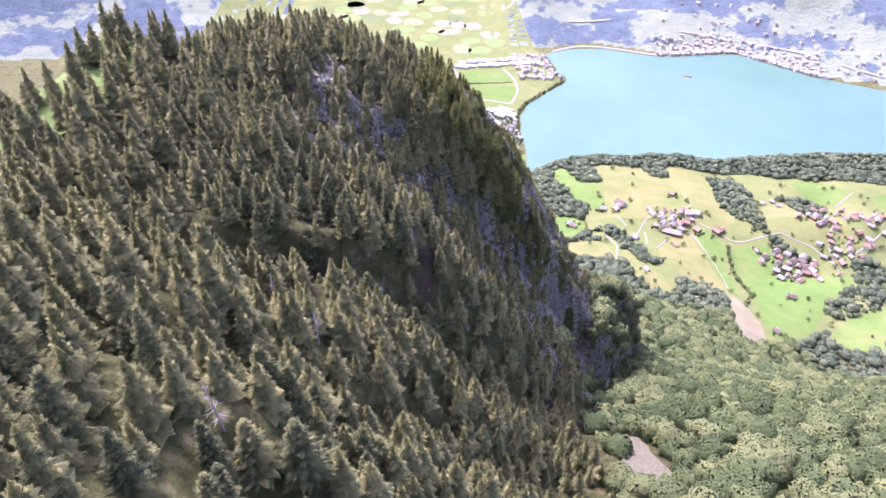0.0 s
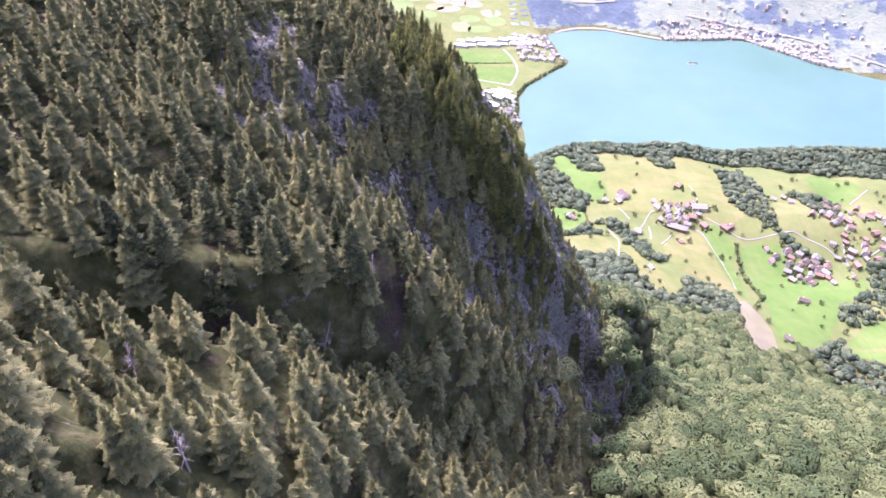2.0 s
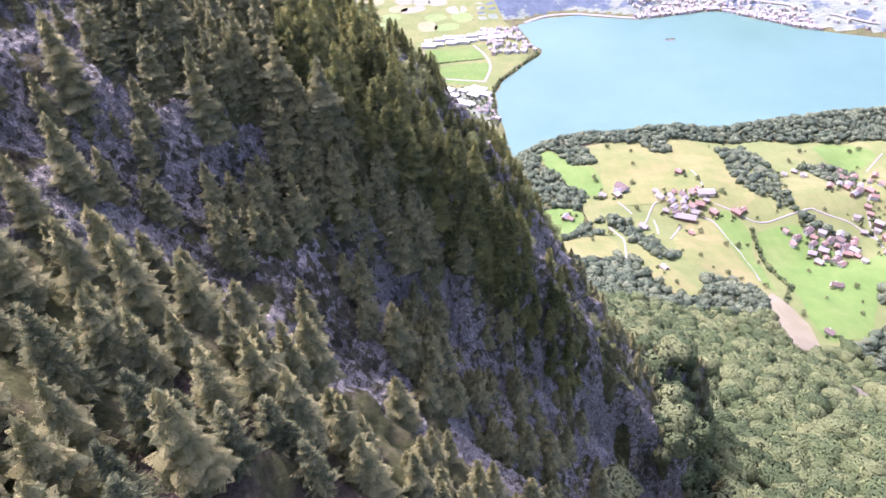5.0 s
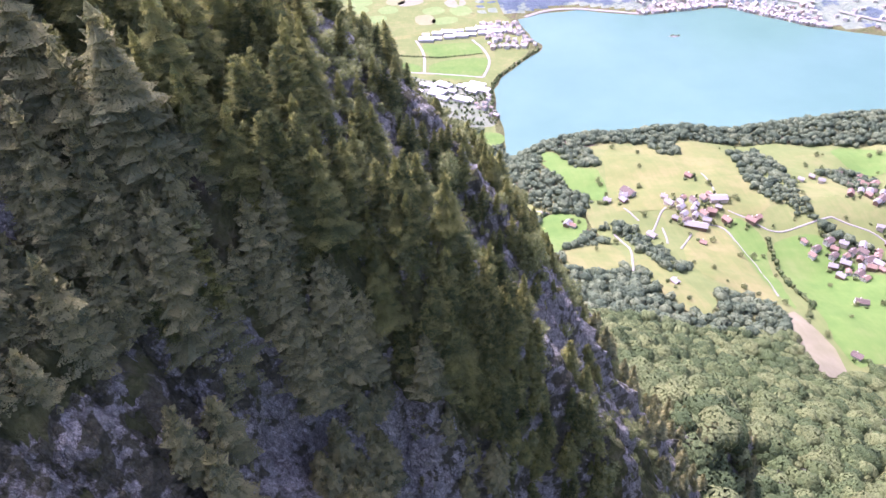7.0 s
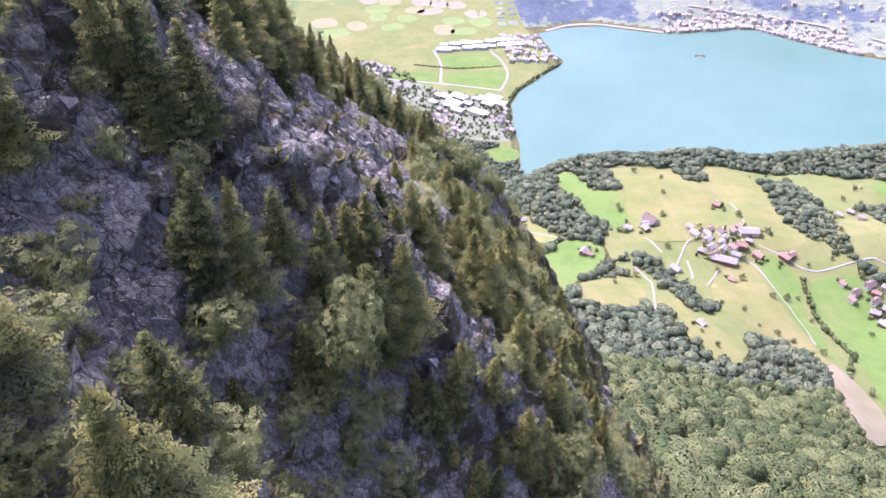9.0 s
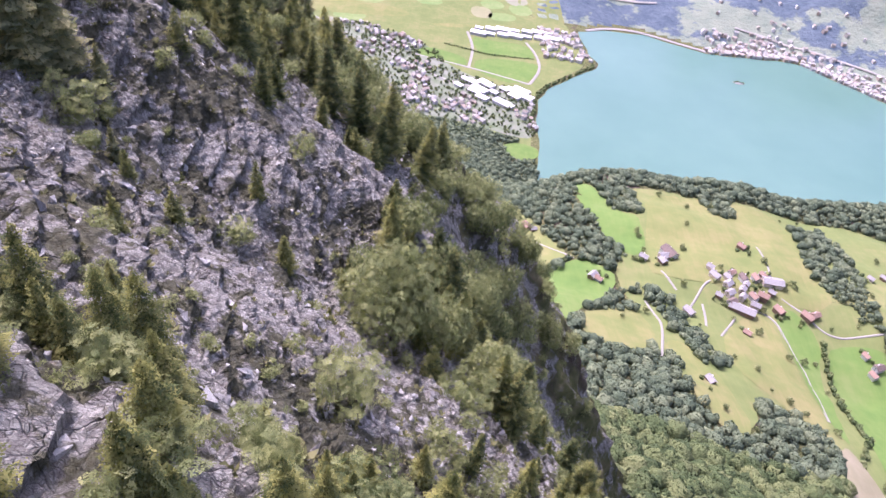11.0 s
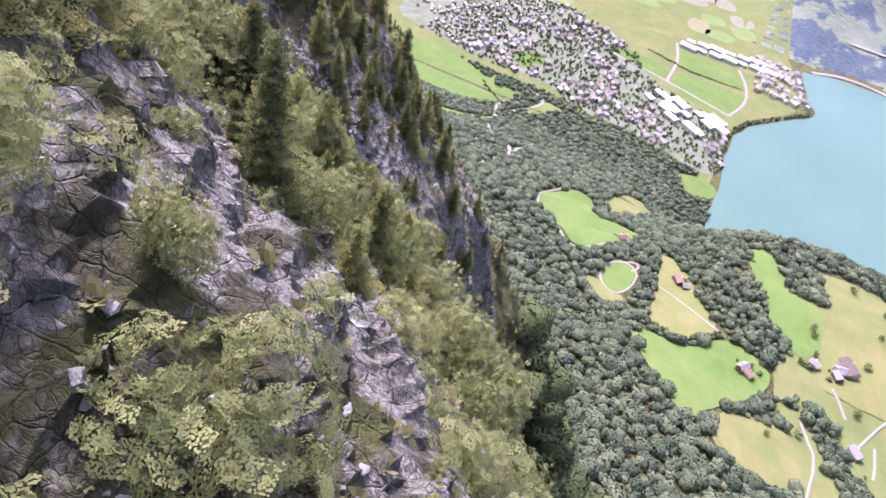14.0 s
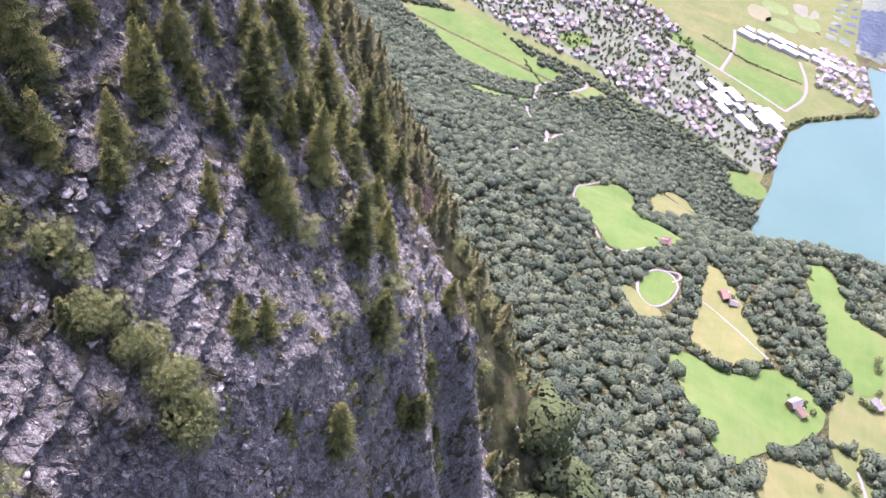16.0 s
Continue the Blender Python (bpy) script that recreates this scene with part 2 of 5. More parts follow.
        rock = n.mix(n.math("MULTIPLY", n.step(own.outputs[1], 0.5, 1.0), 0.45), rock, (0.18, 0.17, 0.14))
        rock = n.mix(n.math("MULTIPLY", gap, deep), rock, (0.05, 0.047, 0.042))
        raised.append(n.math("MULTIPLY", n.math("SUBTRACT", own.outputs[2], gap), 0.55 / size))
    moss = n.ramp(fine, (0.3, (0.05, 0.055, 0.025)), (0.7, (0.13, 0.13, 0.06)))
    tuft = n.step(n.math("ADD", n.math("MULTIPLY", wide, 0.5), n.math("MULTIPLY", n.noise(0.45, 5), 0.5)), 0.505, 0.55)
    rock = n.mix(n.math("MULTIPLY", tuft, 0.85), rock, moss)
    grass = n.ramp(mid, (0.30, (0.07, 0.085, 0.03)), (0.52, (0.14, 0.155, 0.055)), (0.70, (0.25, 0.23, 0.11)))
    litter = n.ramp(fine, (0.3, (0.06, 0.05, 0.036)), (0.7, (0.16, 0.125, 0.09)))
    soil = n.mix(n.step(wide, 0.33, 0.47), litter, grass)
    rocky = n.add("ShaderNodeAttribute")
    rocky.attribute_name = "rocky"
    lean = n.math("ADD", rocky.outputs["Fac"], n.math("MULTIPLY", n.math("SUBTRACT", n.noise(0.16, 6), 0.5), 1.3))
    color = n.mix(n.step(lean, 0.42, 0.56), soil, rock)
    height = n.math("ADD", n.math("MULTIPLY", strata, 1.2), n.math("ADD", n.math("MULTIPLY", gaps, 0.75), n.math("ADD", n.math("ADD", n.math("ADD", n.math("MULTIPLY", blocks[0], -1.5), n.math("MULTIPLY", blocks[1], -0.8)), n.math("ADD", n.math("MULTIPLY", tone[0], 0.4), n.math("ADD", n.math("MULTIPLY", tone[1], 0.3), n.math("MULTIPLY", open_, -0.2)))), n.math("ADD", n.math("MULTIPLY", fine, 0.5), n.math("MULTIPLY", speck, 0.9)))))
    height = n.math("ADD", n.math("MULTIPLY", height, 0.45), n.math("ADD", raised[0], n.math("ADD", raised[1], raised[2])))
    n.bump(height, 1.0, 1.1)
    return n.done(color)


def block_material():
    """Broken limestone, each block of its own grey."""
    n = Nodes("limestone_blocks", 0.92, 0.15)
    isle = n.geo.outputs["Random Per Island"]
    v = n.math("ADD", n.math("MULTIPLY", isle, 0.5), n.math("MULTIPLY", n.noise(1.1, 7, None, 0.7), 0.55))
    n.bump(n.noise(2.2, 8, n.stretched(1, 1, 0.5), 0.7), 0.9, 0.5)
    return n.done(n.ramp(v, (0.22, (0.186, 0.186, 0.162)), (0.5, (0.35, 0.351, 0.305)), (0.8, (0.505, 0.508, 0.445))))


def grass_material(name, low, mid_, high):
    n = Nodes(name, 0.9, 0.15)
    wide, mid, fine = n.noise(0.012, 4), n.noise(0.06, 5), n.noise(1.2, 4)
    rows = n.noise(0.25, 3, n.stretched(1.0, 0.06, 0.2))
    v = n.math("ADD", n.math("MULTIPLY", wide, 0.55), n.math("ADD", n.math("MULTIPLY", mid, 0.3), n.math("MULTIPLY", rows, 0.15)))
    color = n.ramp(v, (0.36, low), (0.5, mid_), (0.63, high))
    n.bump(fine, 0.3, 0.2)
    return n.done(color)


def leaf_material(name, dark, mid_, light, through_=0.25, spray=0.0, cover=0.5):
    """Leaves that let some light through. spray: leaf sprays a metre, cut out of each blade; cover: how much of it they fill."""
    n = Nodes(name, 0.7, 0.2)
    isle, one = n.geo.outputs["Random Per Island"], n.add("ShaderNodeObjectInfo").outputs["Random"]
    where = n.geo.outputs["Position"]
    tone = n.math("ADD", n.math("MULTIPLY", isle, 0.38), n.math("ADD", n.math("MULTIPLY", one, 0.22), n.math("ADD", n.math("MULTIPLY", n.noise(0.06, 3, where), 0.3), n.math("MULTIPLY", n.noise(1.6, 4, where), 0.32))))
    color = n.ramp(tone, (0.28, dark), (0.52, mid_), (0.85, light))
    n.link(color, n.bsdf.inputs["Base Color"])
    glow = n.add("ShaderNodeBsdfTranslucent")
    n.link(color, glow.inputs["Color"])
    both = n.add("ShaderNodeMixShader", Fac=through_)
    n.link(n.bsdf.outputs[0], both.inputs[1])
    n.link(glow.outputs[0], both.inputs[2])
    last = both.outputs[0]
    if spray:
        leaves = n.add("ShaderNodeTexVoronoi", Scale=spray)
        n.link(where, leaves.inputs["Vector"])
        fill = n.math("LESS_THAN", leaves.outputs["Distance"], cover)
        clear = n.add("ShaderNodeBsdfTransparent")
        cut = n.add("ShaderNodeMixShader")
        n.link(fill, cut.inputs[0])
        n.link(clear.outputs[0], cut.inputs[1])
        n.link(last, cut.inputs[2])
        last = cut.outputs[0]
    n.link(last, n.tree.nodes["Material Output"].inputs["Surface"])
    return n.mat


def canopy_material(name="canopy_leaves", spray=0.62, dark=(0.052, 0.076, 0.046), mid_=(0.088, 0.122, 0.068), light=(0.155, 0.188, 0.10)):
    """Crowns of a far broadleaf wood: mottled by their leaf clumps."""
    n = Nodes(name, 0.85, 0.1)
    where = n.geo.outputs["Position"]
    isle = n.geo.outputs["Random Per Island"]
    clump = n.noise(0.55, 5, where, 0.65)
    tone = n.math("ADD", n.math("MULTIPLY", isle, 0.45), n.math("ADD", n.math("MULTIPLY", clump, 0.45), n.math("MULTIPLY", n.noise(0.012, 3, where), 0.25)))
    n.bump(clump, 1.0, 1.6)
    n.done(n.ramp(tone, (0.25, dark), (0.52, mid_), (0.85, light)))
    sprays = n.add("ShaderNodeTexVoronoi", Scale=spray)
    n.link(where, sprays.inputs["Vector"])
    clear, cut = n.add("ShaderNodeBsdfTransparent"), n.add("ShaderNodeMixShader")
    n.link(n.math("LESS_THAN", n.math("ADD", sprays.outputs["Distance"], n.math("MULTIPLY", n.noise(1.4, 3, where), 0.5)), 0.88), cut.inputs[0])
    n.link(clear.outputs[0], cut.inputs[1])
    n.link(n.bsdf.outputs[0], cut.inputs[2])
    n.link(cut.outputs[0], n.tree.nodes["Material Output"].inputs["Surface"])
    return n.mat


def plain_material(name, a, b, scale=1.0, roughness=0.8, bump=0.2):
    n = Nodes(name, roughness, 0.25)
    v = n.noise(scale, 5)
    if bump:
        n.bump(v, bump, 0.2 / scale)
    return n.done(n.ramp(v, (0.3, a), (0.7, b)))


def varied_material(name, colors, roughness=0.8):
    """One colour an object out of a few, with weathering."""
    n = Nodes(name, roughness, 0.25)
    one = n.add("ShaderNodeObjectInfo").outputs["Random"]
    ramp = n.ramp(one, *[(i / len(colors), c) for i, c in enumerate(colors)])
    ramp.node.color_ramp.interpolation = "CONSTANT"
    return n.done(n.mix(n.math("MULTIPLY", n.noise(0.7, 5), 0.35), ramp, (0.10, 0.09, 0.08)))


def water_material():
    n = Nodes("lake_water", 0.2, 0.26)
    wide, ripples = n.noise(0.0016, 4), n.noise(0.12, 4, n.stretched(1, 0.5, 1))
    n.bump(ripples, 0.25, 0.6)
    return n.done(n.ramp(wide, (0.3, (0.072, 0.156, 0.114)), (0.7, (0.095, 0.184, 0.136))))


def hill_material():
    """The far side of the valley: woods and fields, distance haze painted in blue-grey."""
    n = Nodes("far_hills", 1.0, 0.0)
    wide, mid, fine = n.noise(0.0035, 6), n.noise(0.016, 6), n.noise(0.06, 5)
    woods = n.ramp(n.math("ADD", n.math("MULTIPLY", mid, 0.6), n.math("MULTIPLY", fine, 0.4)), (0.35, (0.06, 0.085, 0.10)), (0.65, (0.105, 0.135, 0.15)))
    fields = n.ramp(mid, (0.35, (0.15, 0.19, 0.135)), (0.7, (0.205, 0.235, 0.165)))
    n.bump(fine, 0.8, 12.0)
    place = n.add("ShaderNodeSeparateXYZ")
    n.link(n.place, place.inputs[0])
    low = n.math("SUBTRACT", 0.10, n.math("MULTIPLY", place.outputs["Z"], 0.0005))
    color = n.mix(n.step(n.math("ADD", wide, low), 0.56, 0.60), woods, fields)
    # haze veil added as a faint glow of the hills' own colour
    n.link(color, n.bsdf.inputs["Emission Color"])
    n.bsdf.inputs["Emission Strength"].default_value = HAZE_GLOW
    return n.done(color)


HAZE_GLOW = 0.12
GROUND = ground_material()
SPRUCE = leaf_material("spruce_needles", (0.044, 0.063, 0.034), (0.135, 0.162, 0.074), (0.335, 0.325, 0.135), 0.42, 6.5, 0.60)
BEECH = leaf_material("beech_leaves", (0.07, 0.10, 0.042), (0.145, 0.185, 0.072), (0.27, 0.29, 0.12), 0.35, 3.0, 0.60)
BUSH = leaf_material("mountain_bush_leaves", (0.075, 0.110, 0.043), (0.195, 0.235, 0.088), (0.36, 0.385, 0.155), 0.50, 13.0, 0.53)
BLOCKS = block_material()
HERB = leaf_material("ledge_grass", (0.07, 0.08, 0.03), (0.14, 0.15, 0.055), (0.26, 0.25, 0.11), 0.35)
CANOPY = canopy_material()
LEAFY = canopy_material("beech_canopy", 0.95, (0.040, 0.064, 0.026), (0.086, 0.120, 0.044), (0.168, 0.194, 0.076))
BARK = plain_material("bark", (0.06, 0.05, 0.042), (0.19, 0.165, 0.145), 3.0, 0.95)
YOUNG = leaf_material("young_spruce_needles", (0.040, 0.062, 0.026), (0.105, 0.138, 0.048), (0.34, 0.34, 0.10), 0.48, 10.0, 0.50)
DEAD = plain_material("dead_wood", (0.25, 0.22, 0.20), (0.42, 0.39, 0.36), 2.0, 0.95)
MEADOW = grass_material("mown_meadow", (0.080, 0.148, 0.032), (0.105, 0.172, 0.040), (0.140, 0.19, 0.056))
HAY = grass_material("dry_meadow", (0.114, 0.15, 0.044), (0.152, 0.170, 0.056), (0.20, 0.190, 0.076))
STUBBLE = grass_material("bare_field", (0.165, 0.162, 0.085), (0.20, 0.19, 0.11), (0.24, 0.22, 0.14))
PASTURE = grass_material("pasture", (0.102, 0.14, 0.042), (0.132, 0.162, 0.052), (0.175, 0.180, 0.070))
ROAD = plain_material("gravel_road", (0.20, 0.20, 0.165), (0.28, 0.275, 0.23), 0.4, 0.95)
SCREE = plain_material("scree", (0.085, 0.088, 0.050), (0.165, 0.155, 0.105), 0.6, 0.95, 0.8)
WATER = water_material()
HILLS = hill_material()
WALLS = varied_material("house_plaster", [(0.62, 0.60, 0.57), (0.55, 0.50, 0.43), (0.58, 0.57, 0.55), (0.30, 0.22, 0.16), (0.50, 0.45, 0.38), (0.64, 0.63, 0.61)])
ROOFS = varied_material("roof_tiles", [(0.23, 0.21, 0.165), (0.29, 0.24, 0.185), (0.29, 0.295, 0.26), (0.36, 0.335, 0.285), (0.25, 0.235, 0.19), (0.42, 0.42, 0.385)])
PALE_ROOF = plain_material("pale_metal_roof", (0.62, 0.60, 0.60), (0.76, 0.74, 0.73), 0.3, 0.6, 0)
GLASS = plain_material("window_glass", (0.03, 0.035, 0.045), (0.06, 0.07, 0.085), 1.0, 0.12, 0)
TIMBER = plain_material("weathered_timber", (0.14, 0.095, 0.065), (0.27, 0.19, 0.13), 1.5, 0.85)


# ---- meshes ----
def mesh_of(name, verts, faces, material, smooth_=False):
    me = bpy.data.meshes.new(name)
    verts, faces = np.asarray(verts, np.float32), np.asarray(faces, np.int32)
    k = faces.shape[1]
    me.vertices.add(len(verts)), me.loops.add(faces.size), me.polygons.add(len(faces))
    me.vertices.foreach_set("co", verts.ravel())
    me.loops.foreach_set("vertex_index", faces.ravel())
    me.polygons.foreach_set("loop_start", np.arange(0, faces.size, k, dtype=np.int32))
    me.update(calc_edges=True)
    me.polygons.foreach_set("use_smooth", np.full(len(faces), smooth_))
    me.materials.append(material)
    return me


def steps(*stretches):
    """Grid lines: (from, to, spacing) one after another."""
    return np.unique(np.concatenate([np.append(np.arange(a, b, d), b) for a, b, d in stretches]))


FACES = [(388, 458, -4, 66, 0.35, 0.97), (530, 594, -22, 36, 0.38, 0.74), (300, 388, -5, 58, 0.5, 0.80), (458, 530, -8, 52, 0.55, 0.62)]   # rock faces: y, y, x, x, spacing, bareness


gx = steps((-4800, -1500, 150), (-1500, -400, 50), (-400, -150, 12), (-150, -50, 3), (-50, 90, 1.5), (90, 150, 3), (150, 320, 7), (320, 900, 10), (900, 2400, 60), (2400, 4800, 200))
gy = steps((-800, -100, 50), (-100, 60, 6), (60, 660, 1.5), (660, 760, 4), (760, 1500, 10), (1500, 2700, 40), (2700, 3600, 18), (3600, 4950, 60))
X, Y = np.meshgrid(gx, gy)
Z = land(X, Y)
gz_y, gz_x = np.gradient(Z, gy, gx)
cliff = smooth(0.75, 1.4, np.hypot(gz_x, gz_y)) * smooth(60, 100, Y) * (1 - smooth(640, 720, Y)) * smooth(-150, -100, X) * (1 - smooth(100, 150, X))
for y0, y1, x0, x1, _, _ in FACES:
    cliff = cliff * (1 - smooth(y0 - 1, y0 + 2, Y) * (1 - smooth(y1 - 2, y1 + 1, Y)) * smooth(x0 - 1, x0 + 3, X) * (1 - smooth(x1 - 3, x1 + 1, X)))
ledge = np.abs(rough(Y * 0.8 + X * 0.5, Z * 0.7, 10, 5, 61))
crack = np.abs(rough(Y + 0.6 * X, Z * 0.35, 4.2, 4, 91))
block = noise2(np.floor((Y + 0.5 * X) / 2.3) * 1.7, np.floor((Z + 0.7 * Y) / 3.4) * 2.3, 97) * 1.05 + noise2(np.floor((Y - 0.3 * Z) / 1.3) * 1.9, np.floor(Z / 1.9) * 2.1, 99) * 0.6
XX = X + cliff * (ledge * 3.2 - 1.6 + crack * 1.6 - 0.7 + block)
YY = Y + cliff * (rough(X, Z, 7, 4, 81) * 1.2)
ZZ = Z + cliff * rough(X, Y, 3.1, 3, 95) * 0.8
nx, ny = len(gx), len(gy)
index = np.arange(nx * ny).reshape(ny, nx)
quads = np.stack([index[:-1, :-1], index[:-1, 1:], index[1:, 1:], index[1:, :-1]], -1).reshape(-1, 4)
xyz = np.stack([XX, YY, ZZ], -1).reshape(-1, 3)
mid = xyz[quads].mean(1)
far = (mid[:, 1] > far_shore(mid[:, 0]) + 60) & (mid[:, 2] > 2)
ground = tagged(new("ground", mesh_of("ground", xyz, quads[~far], GROUND, True)), "steep limestone mountainside falling to a wooded valley", "mountain", kind="structure")
U = X - knots(Y, BROW_X)
rocky = smooth(0.85, 1.35, np.hypot(gz_x, gz_y)) * (Y < 900) * (X < 170) * smooth(-118, -100, X) * (0.30 + 0.7 * smooth(272, 300, Y)) + 0.8 * smooth(300, 320, Y) * (1 - smooth(560, 600, Y)) * smooth(-30, -12, U) * (1 - smooth(436, 446, Y) * (1 - smooth(526, 534, Y)))
rocky = rocky * (1 - 0.75 * smooth(590, 612, Y)) * (1 - 0.55 * smooth(454, 462, Y) * (1 - smooth(526, 538, Y)))
kept = rocky.ravel()[quads[~far]].mean(1)
ground.data.polygons.foreach_set("use_smooth", kept < 0.55)
layer = ground.data.attributes.new("rocky", "FLOAT", "POINT")
layer.data.foreach_set("value", np.clip(rocky, 0, 1).ravel().astype(np.float32))
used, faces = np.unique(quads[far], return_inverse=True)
tagged(new("backdrop", mesh_of("backdrop", xyz[used], faces.reshape(-1, 4), HILLS, True)), "wooded hills with pale fields beyond the lake, haze painted into their colour", "hills", kind="structure")


def shards(p, size, seed):
    """Broken rock: every cell of space is a block with its own offset and tilt; -1 to 1."""
    q = p / np.array(size)
    cell = np.floor(q)
    best, out = np.full(len(q), 1e9), np.zeros(len(q))
    for dx, dy, dz in itertools.product((-1, 0, 1), repeat=3):
        c = cell + (dx, dy, dz)
        key = c[:, 0] * 1.3 + c[:, 2] * 3.7
        spot = np.stack([hashed(key, c[:, 1], seed + k) for k in range(3)], -1)
        away = q - c - spot
        far_ = (away ** 2).sum(1)
        lean = np.stack([hashed(key, c[:, 1], seed + 5 + k) - 0.5 for k in range(3)], -1)
        value = 1.1 * (hashed(key, c[:, 1], seed + 9) - 0.5) + 1.1 * (lean * away).sum(1)
        closer = far_ < best
        best, out = np.where(closer, far_, best), np.where(closer, value, out)
    return out


def rock_band(x, z):
    """The bare slabs that run down the dark wall, and the pale fins at its lower end."""
    w = noise2(x / 12, z / 12, 44)
    slabs = (np.abs(z - 972 + 1.02 * x + 12 * w) < 13 + 6 * noise2(x / 7, z / 9, 45)) & (x < 36)
    return slabs | ((x > 37) & (x < 125) & (noise2(x / 6, z / 22, 46) > -0.15))


def rock_patch(across, line, gap_, bare_, by_x):
    """A broken rock surface over the ground: lines across x (or across y), sampled evenly along the slope."""
    A, L = np.repeat(across[:, None], len(line), 1), np.repeat(line[None, :], len(across), 0)
    LZ = land(L, A) if by_x else land(A, L)
    arc = np.concatenate([np.zeros((len(across), 1)), np.cumsum(np.hypot(np.diff(L), np.diff(LZ)), 1)], 1)
    many = int(arc[:, -1].mean() / gap_)
    t_ = np.linspace(0, 1, many)
    FL = np.stack([np.interp(t_ * a[-1], a, line) for a in arc])
    FA = np.repeat(across[:, None], many, 1)
    FZ = np.stack([np.interp(t_ * a[-1], a, z) for a, z in zip(arc, LZ)])
    P = np.stack([FL, FA, FZ] if by_x else [FA, FL, FZ], -1)
    N = np.cross(np.gradient(P, axis=1), np.gradient(P, axis=0))
    N /= np.linalg.norm(N, axis=2, keepdims=True) + 1e-9
    N *= np.sign(N[..., 2:3] + 1e-6)
    flat = P.reshape(-1, 3) @ np.array([(1, 0.25, 0.2), (-0.25, 1, 0.15), (-0.2, -0.3, 1)])
    d = 1.0 * shards(flat, (3.4, 2.4, 10.0), 3) + 0.75 * shards(flat, (1.4, 1.0, 4.2), 17) + 0.42 * shards(flat, (0.65, 0.5, 1.6), 29)
    beds = (0.8 * P[..., 0] - 0.6 * P[..., 2] + 0.35 * P[..., 1] + 1.6 * rough(P[..., 1], P[..., 2], 9, 3, 83)) / 2.6
    d = d.reshape(FL.shape) * (0.42 if by_x else 1.0) + 0.8 * (beds - np.floor(beds) - 0.5) * smooth(-0.4, 0.3, rough(P[..., 0] + P[..., 1], P[..., 2], 14, 2, 85))
    steps_ = (P[..., 2] + 0.4 * P[..., 1] + 2.2 * rough(P[..., 0], P[..., 1], 8, 3, 87)) / 4.6
    d = d + 0.9 * (steps_ - np.floor(steps_) - 0.5) * (1 - smooth(500, 530, P[..., 1])) * float(by_x)
    a0, a1 = across[0], across[-1]
    edge = smooth(a0, a0 + 4, FA) * (1 - smooth(a1 - 4, a1, FA)) * smooth(0, 0.05, t_)[None, :] * (1 - smooth(0.95, 1, t_))[None, :]
    if not by_x:   # gives way to the face beside it
        edge = edge * (1 - smooth(-2, 3, FA) * (1 - smooth(55, 60, FA)) * smooth(299, 304, FL))
    P = P + N * (edge * (0.8 + 0.85 * d) - (1 - edge) * (1.0 if by_x else 2.6))[..., None]
    k = np.arange(FL.size).reshape(FL.shape)
    quads_ = np.stack([k[:-1, :-1], k[:-1, 1:], k[1:, 1:], k[1:, :-1]], -1).reshape(-1, 4)
    face = mesh_of("rock_face", P.reshape(-1, 3), quads_ if by_x else quads_[:, ::-1], GROUND)
    mark = face.attributes.new("rocky", "FLOAT", "POINT")
    if not by_x:
        bare_ = np.where(rock_band(P[..., 0], P[..., 2]), 0.70, 0.22)
    mark.data.foreach_set("value", (bare_ - 0.35 * smooth(0.75, 0.95, N[..., 2])).ravel().astype(np.float32))
    tagged(new("rock_face", face), "fractured grey limestone cliff with grassy ledges", "cliff", kind="structure")
    return FL, P


rock_faces = []
for y0, y1, x0, x1, gap_, bare_ in FACES:
    ys = np.arange(y0, y1 + 0.01, gap_)
    FX, P = rock_patch(ys, np.arange(x0, x1 + 0.1, 0.25), gap_, bare_, True)
    rock_faces.append((y0, y1, x0, x1, ys, FX, P))
rock_patch(np.arange(-68, 150, 0.6), np.arange(250, 326, 0.25), 0.6, 0.78, False)


def on_rock(x, y, z):
    """The spot moved onto the broken rock, where a rock face covers it."""
    x, y, z = x.copy(), y.copy(), z.copy()
    for y0, y1, x0, x1, ys, fx, P in rock_faces:
        for i in np.flatnonzero((y > y0 + 2) & (y < y1 - 2) & (x > x0 + 1) & (x < x1 - 1)):
            r = int(np.argmin(np.abs(ys - y[i])))
            c = min(int(np.searchsorted(fx[r], x[i])), fx.shape[1] - 1)
            x[i], y[i], z[i] = P[r, c]
    return x, y, z


def lake_outline():
    left = [(float(shore(y)) + 3 * noise2(y / 40, 0, 3), y) for y in range(1750, 2841, 15)]
    over = [(x, float(far_shore(x)) + 8 * noise2(x / 60, 0, 4)) for x in range(450, 4000, 25)]
    return left + over + [(4000, 1550), (260, 1550)]


bm = bmesh.new()
bm.faces.new([bm.verts.new((x, y, 1.2)) for x, y in lake_outline()])
bmesh.ops.triangulate(bm, faces=bm.faces[:])
bmesh.ops.recalc_face_normals(bm, faces=bm.faces[:])
if bm.faces[:][0].normal.z < 0:
    bmesh.ops.reverse_faces(bm, faces=bm.faces[:])
lake_mesh = bpy.data.meshes.new("water")
bm.to_mesh(lake_mesh)
bm.free()
lake_mesh.materials.append(WATER)
tagged(new("water", lake_mesh), "calm turquoise mountain lake", "lake", kind="structure")


# ---- fields and roads, draped over the ground ----
def inside(x, y, poly):
    x, y = np.asarray(x, float), np.asarray(y, float)
    hit = np.zeros(x.shape, bool)
    for (ax, ay), (bx, by) in zip(poly, poly[1:] + poly[:1]):
        cross = (ay > y) != (by > y)
        hit ^= cross & (x < (bx - ax) * (y - ay) / (by - ay + 1e-9) + ax)
    return hit


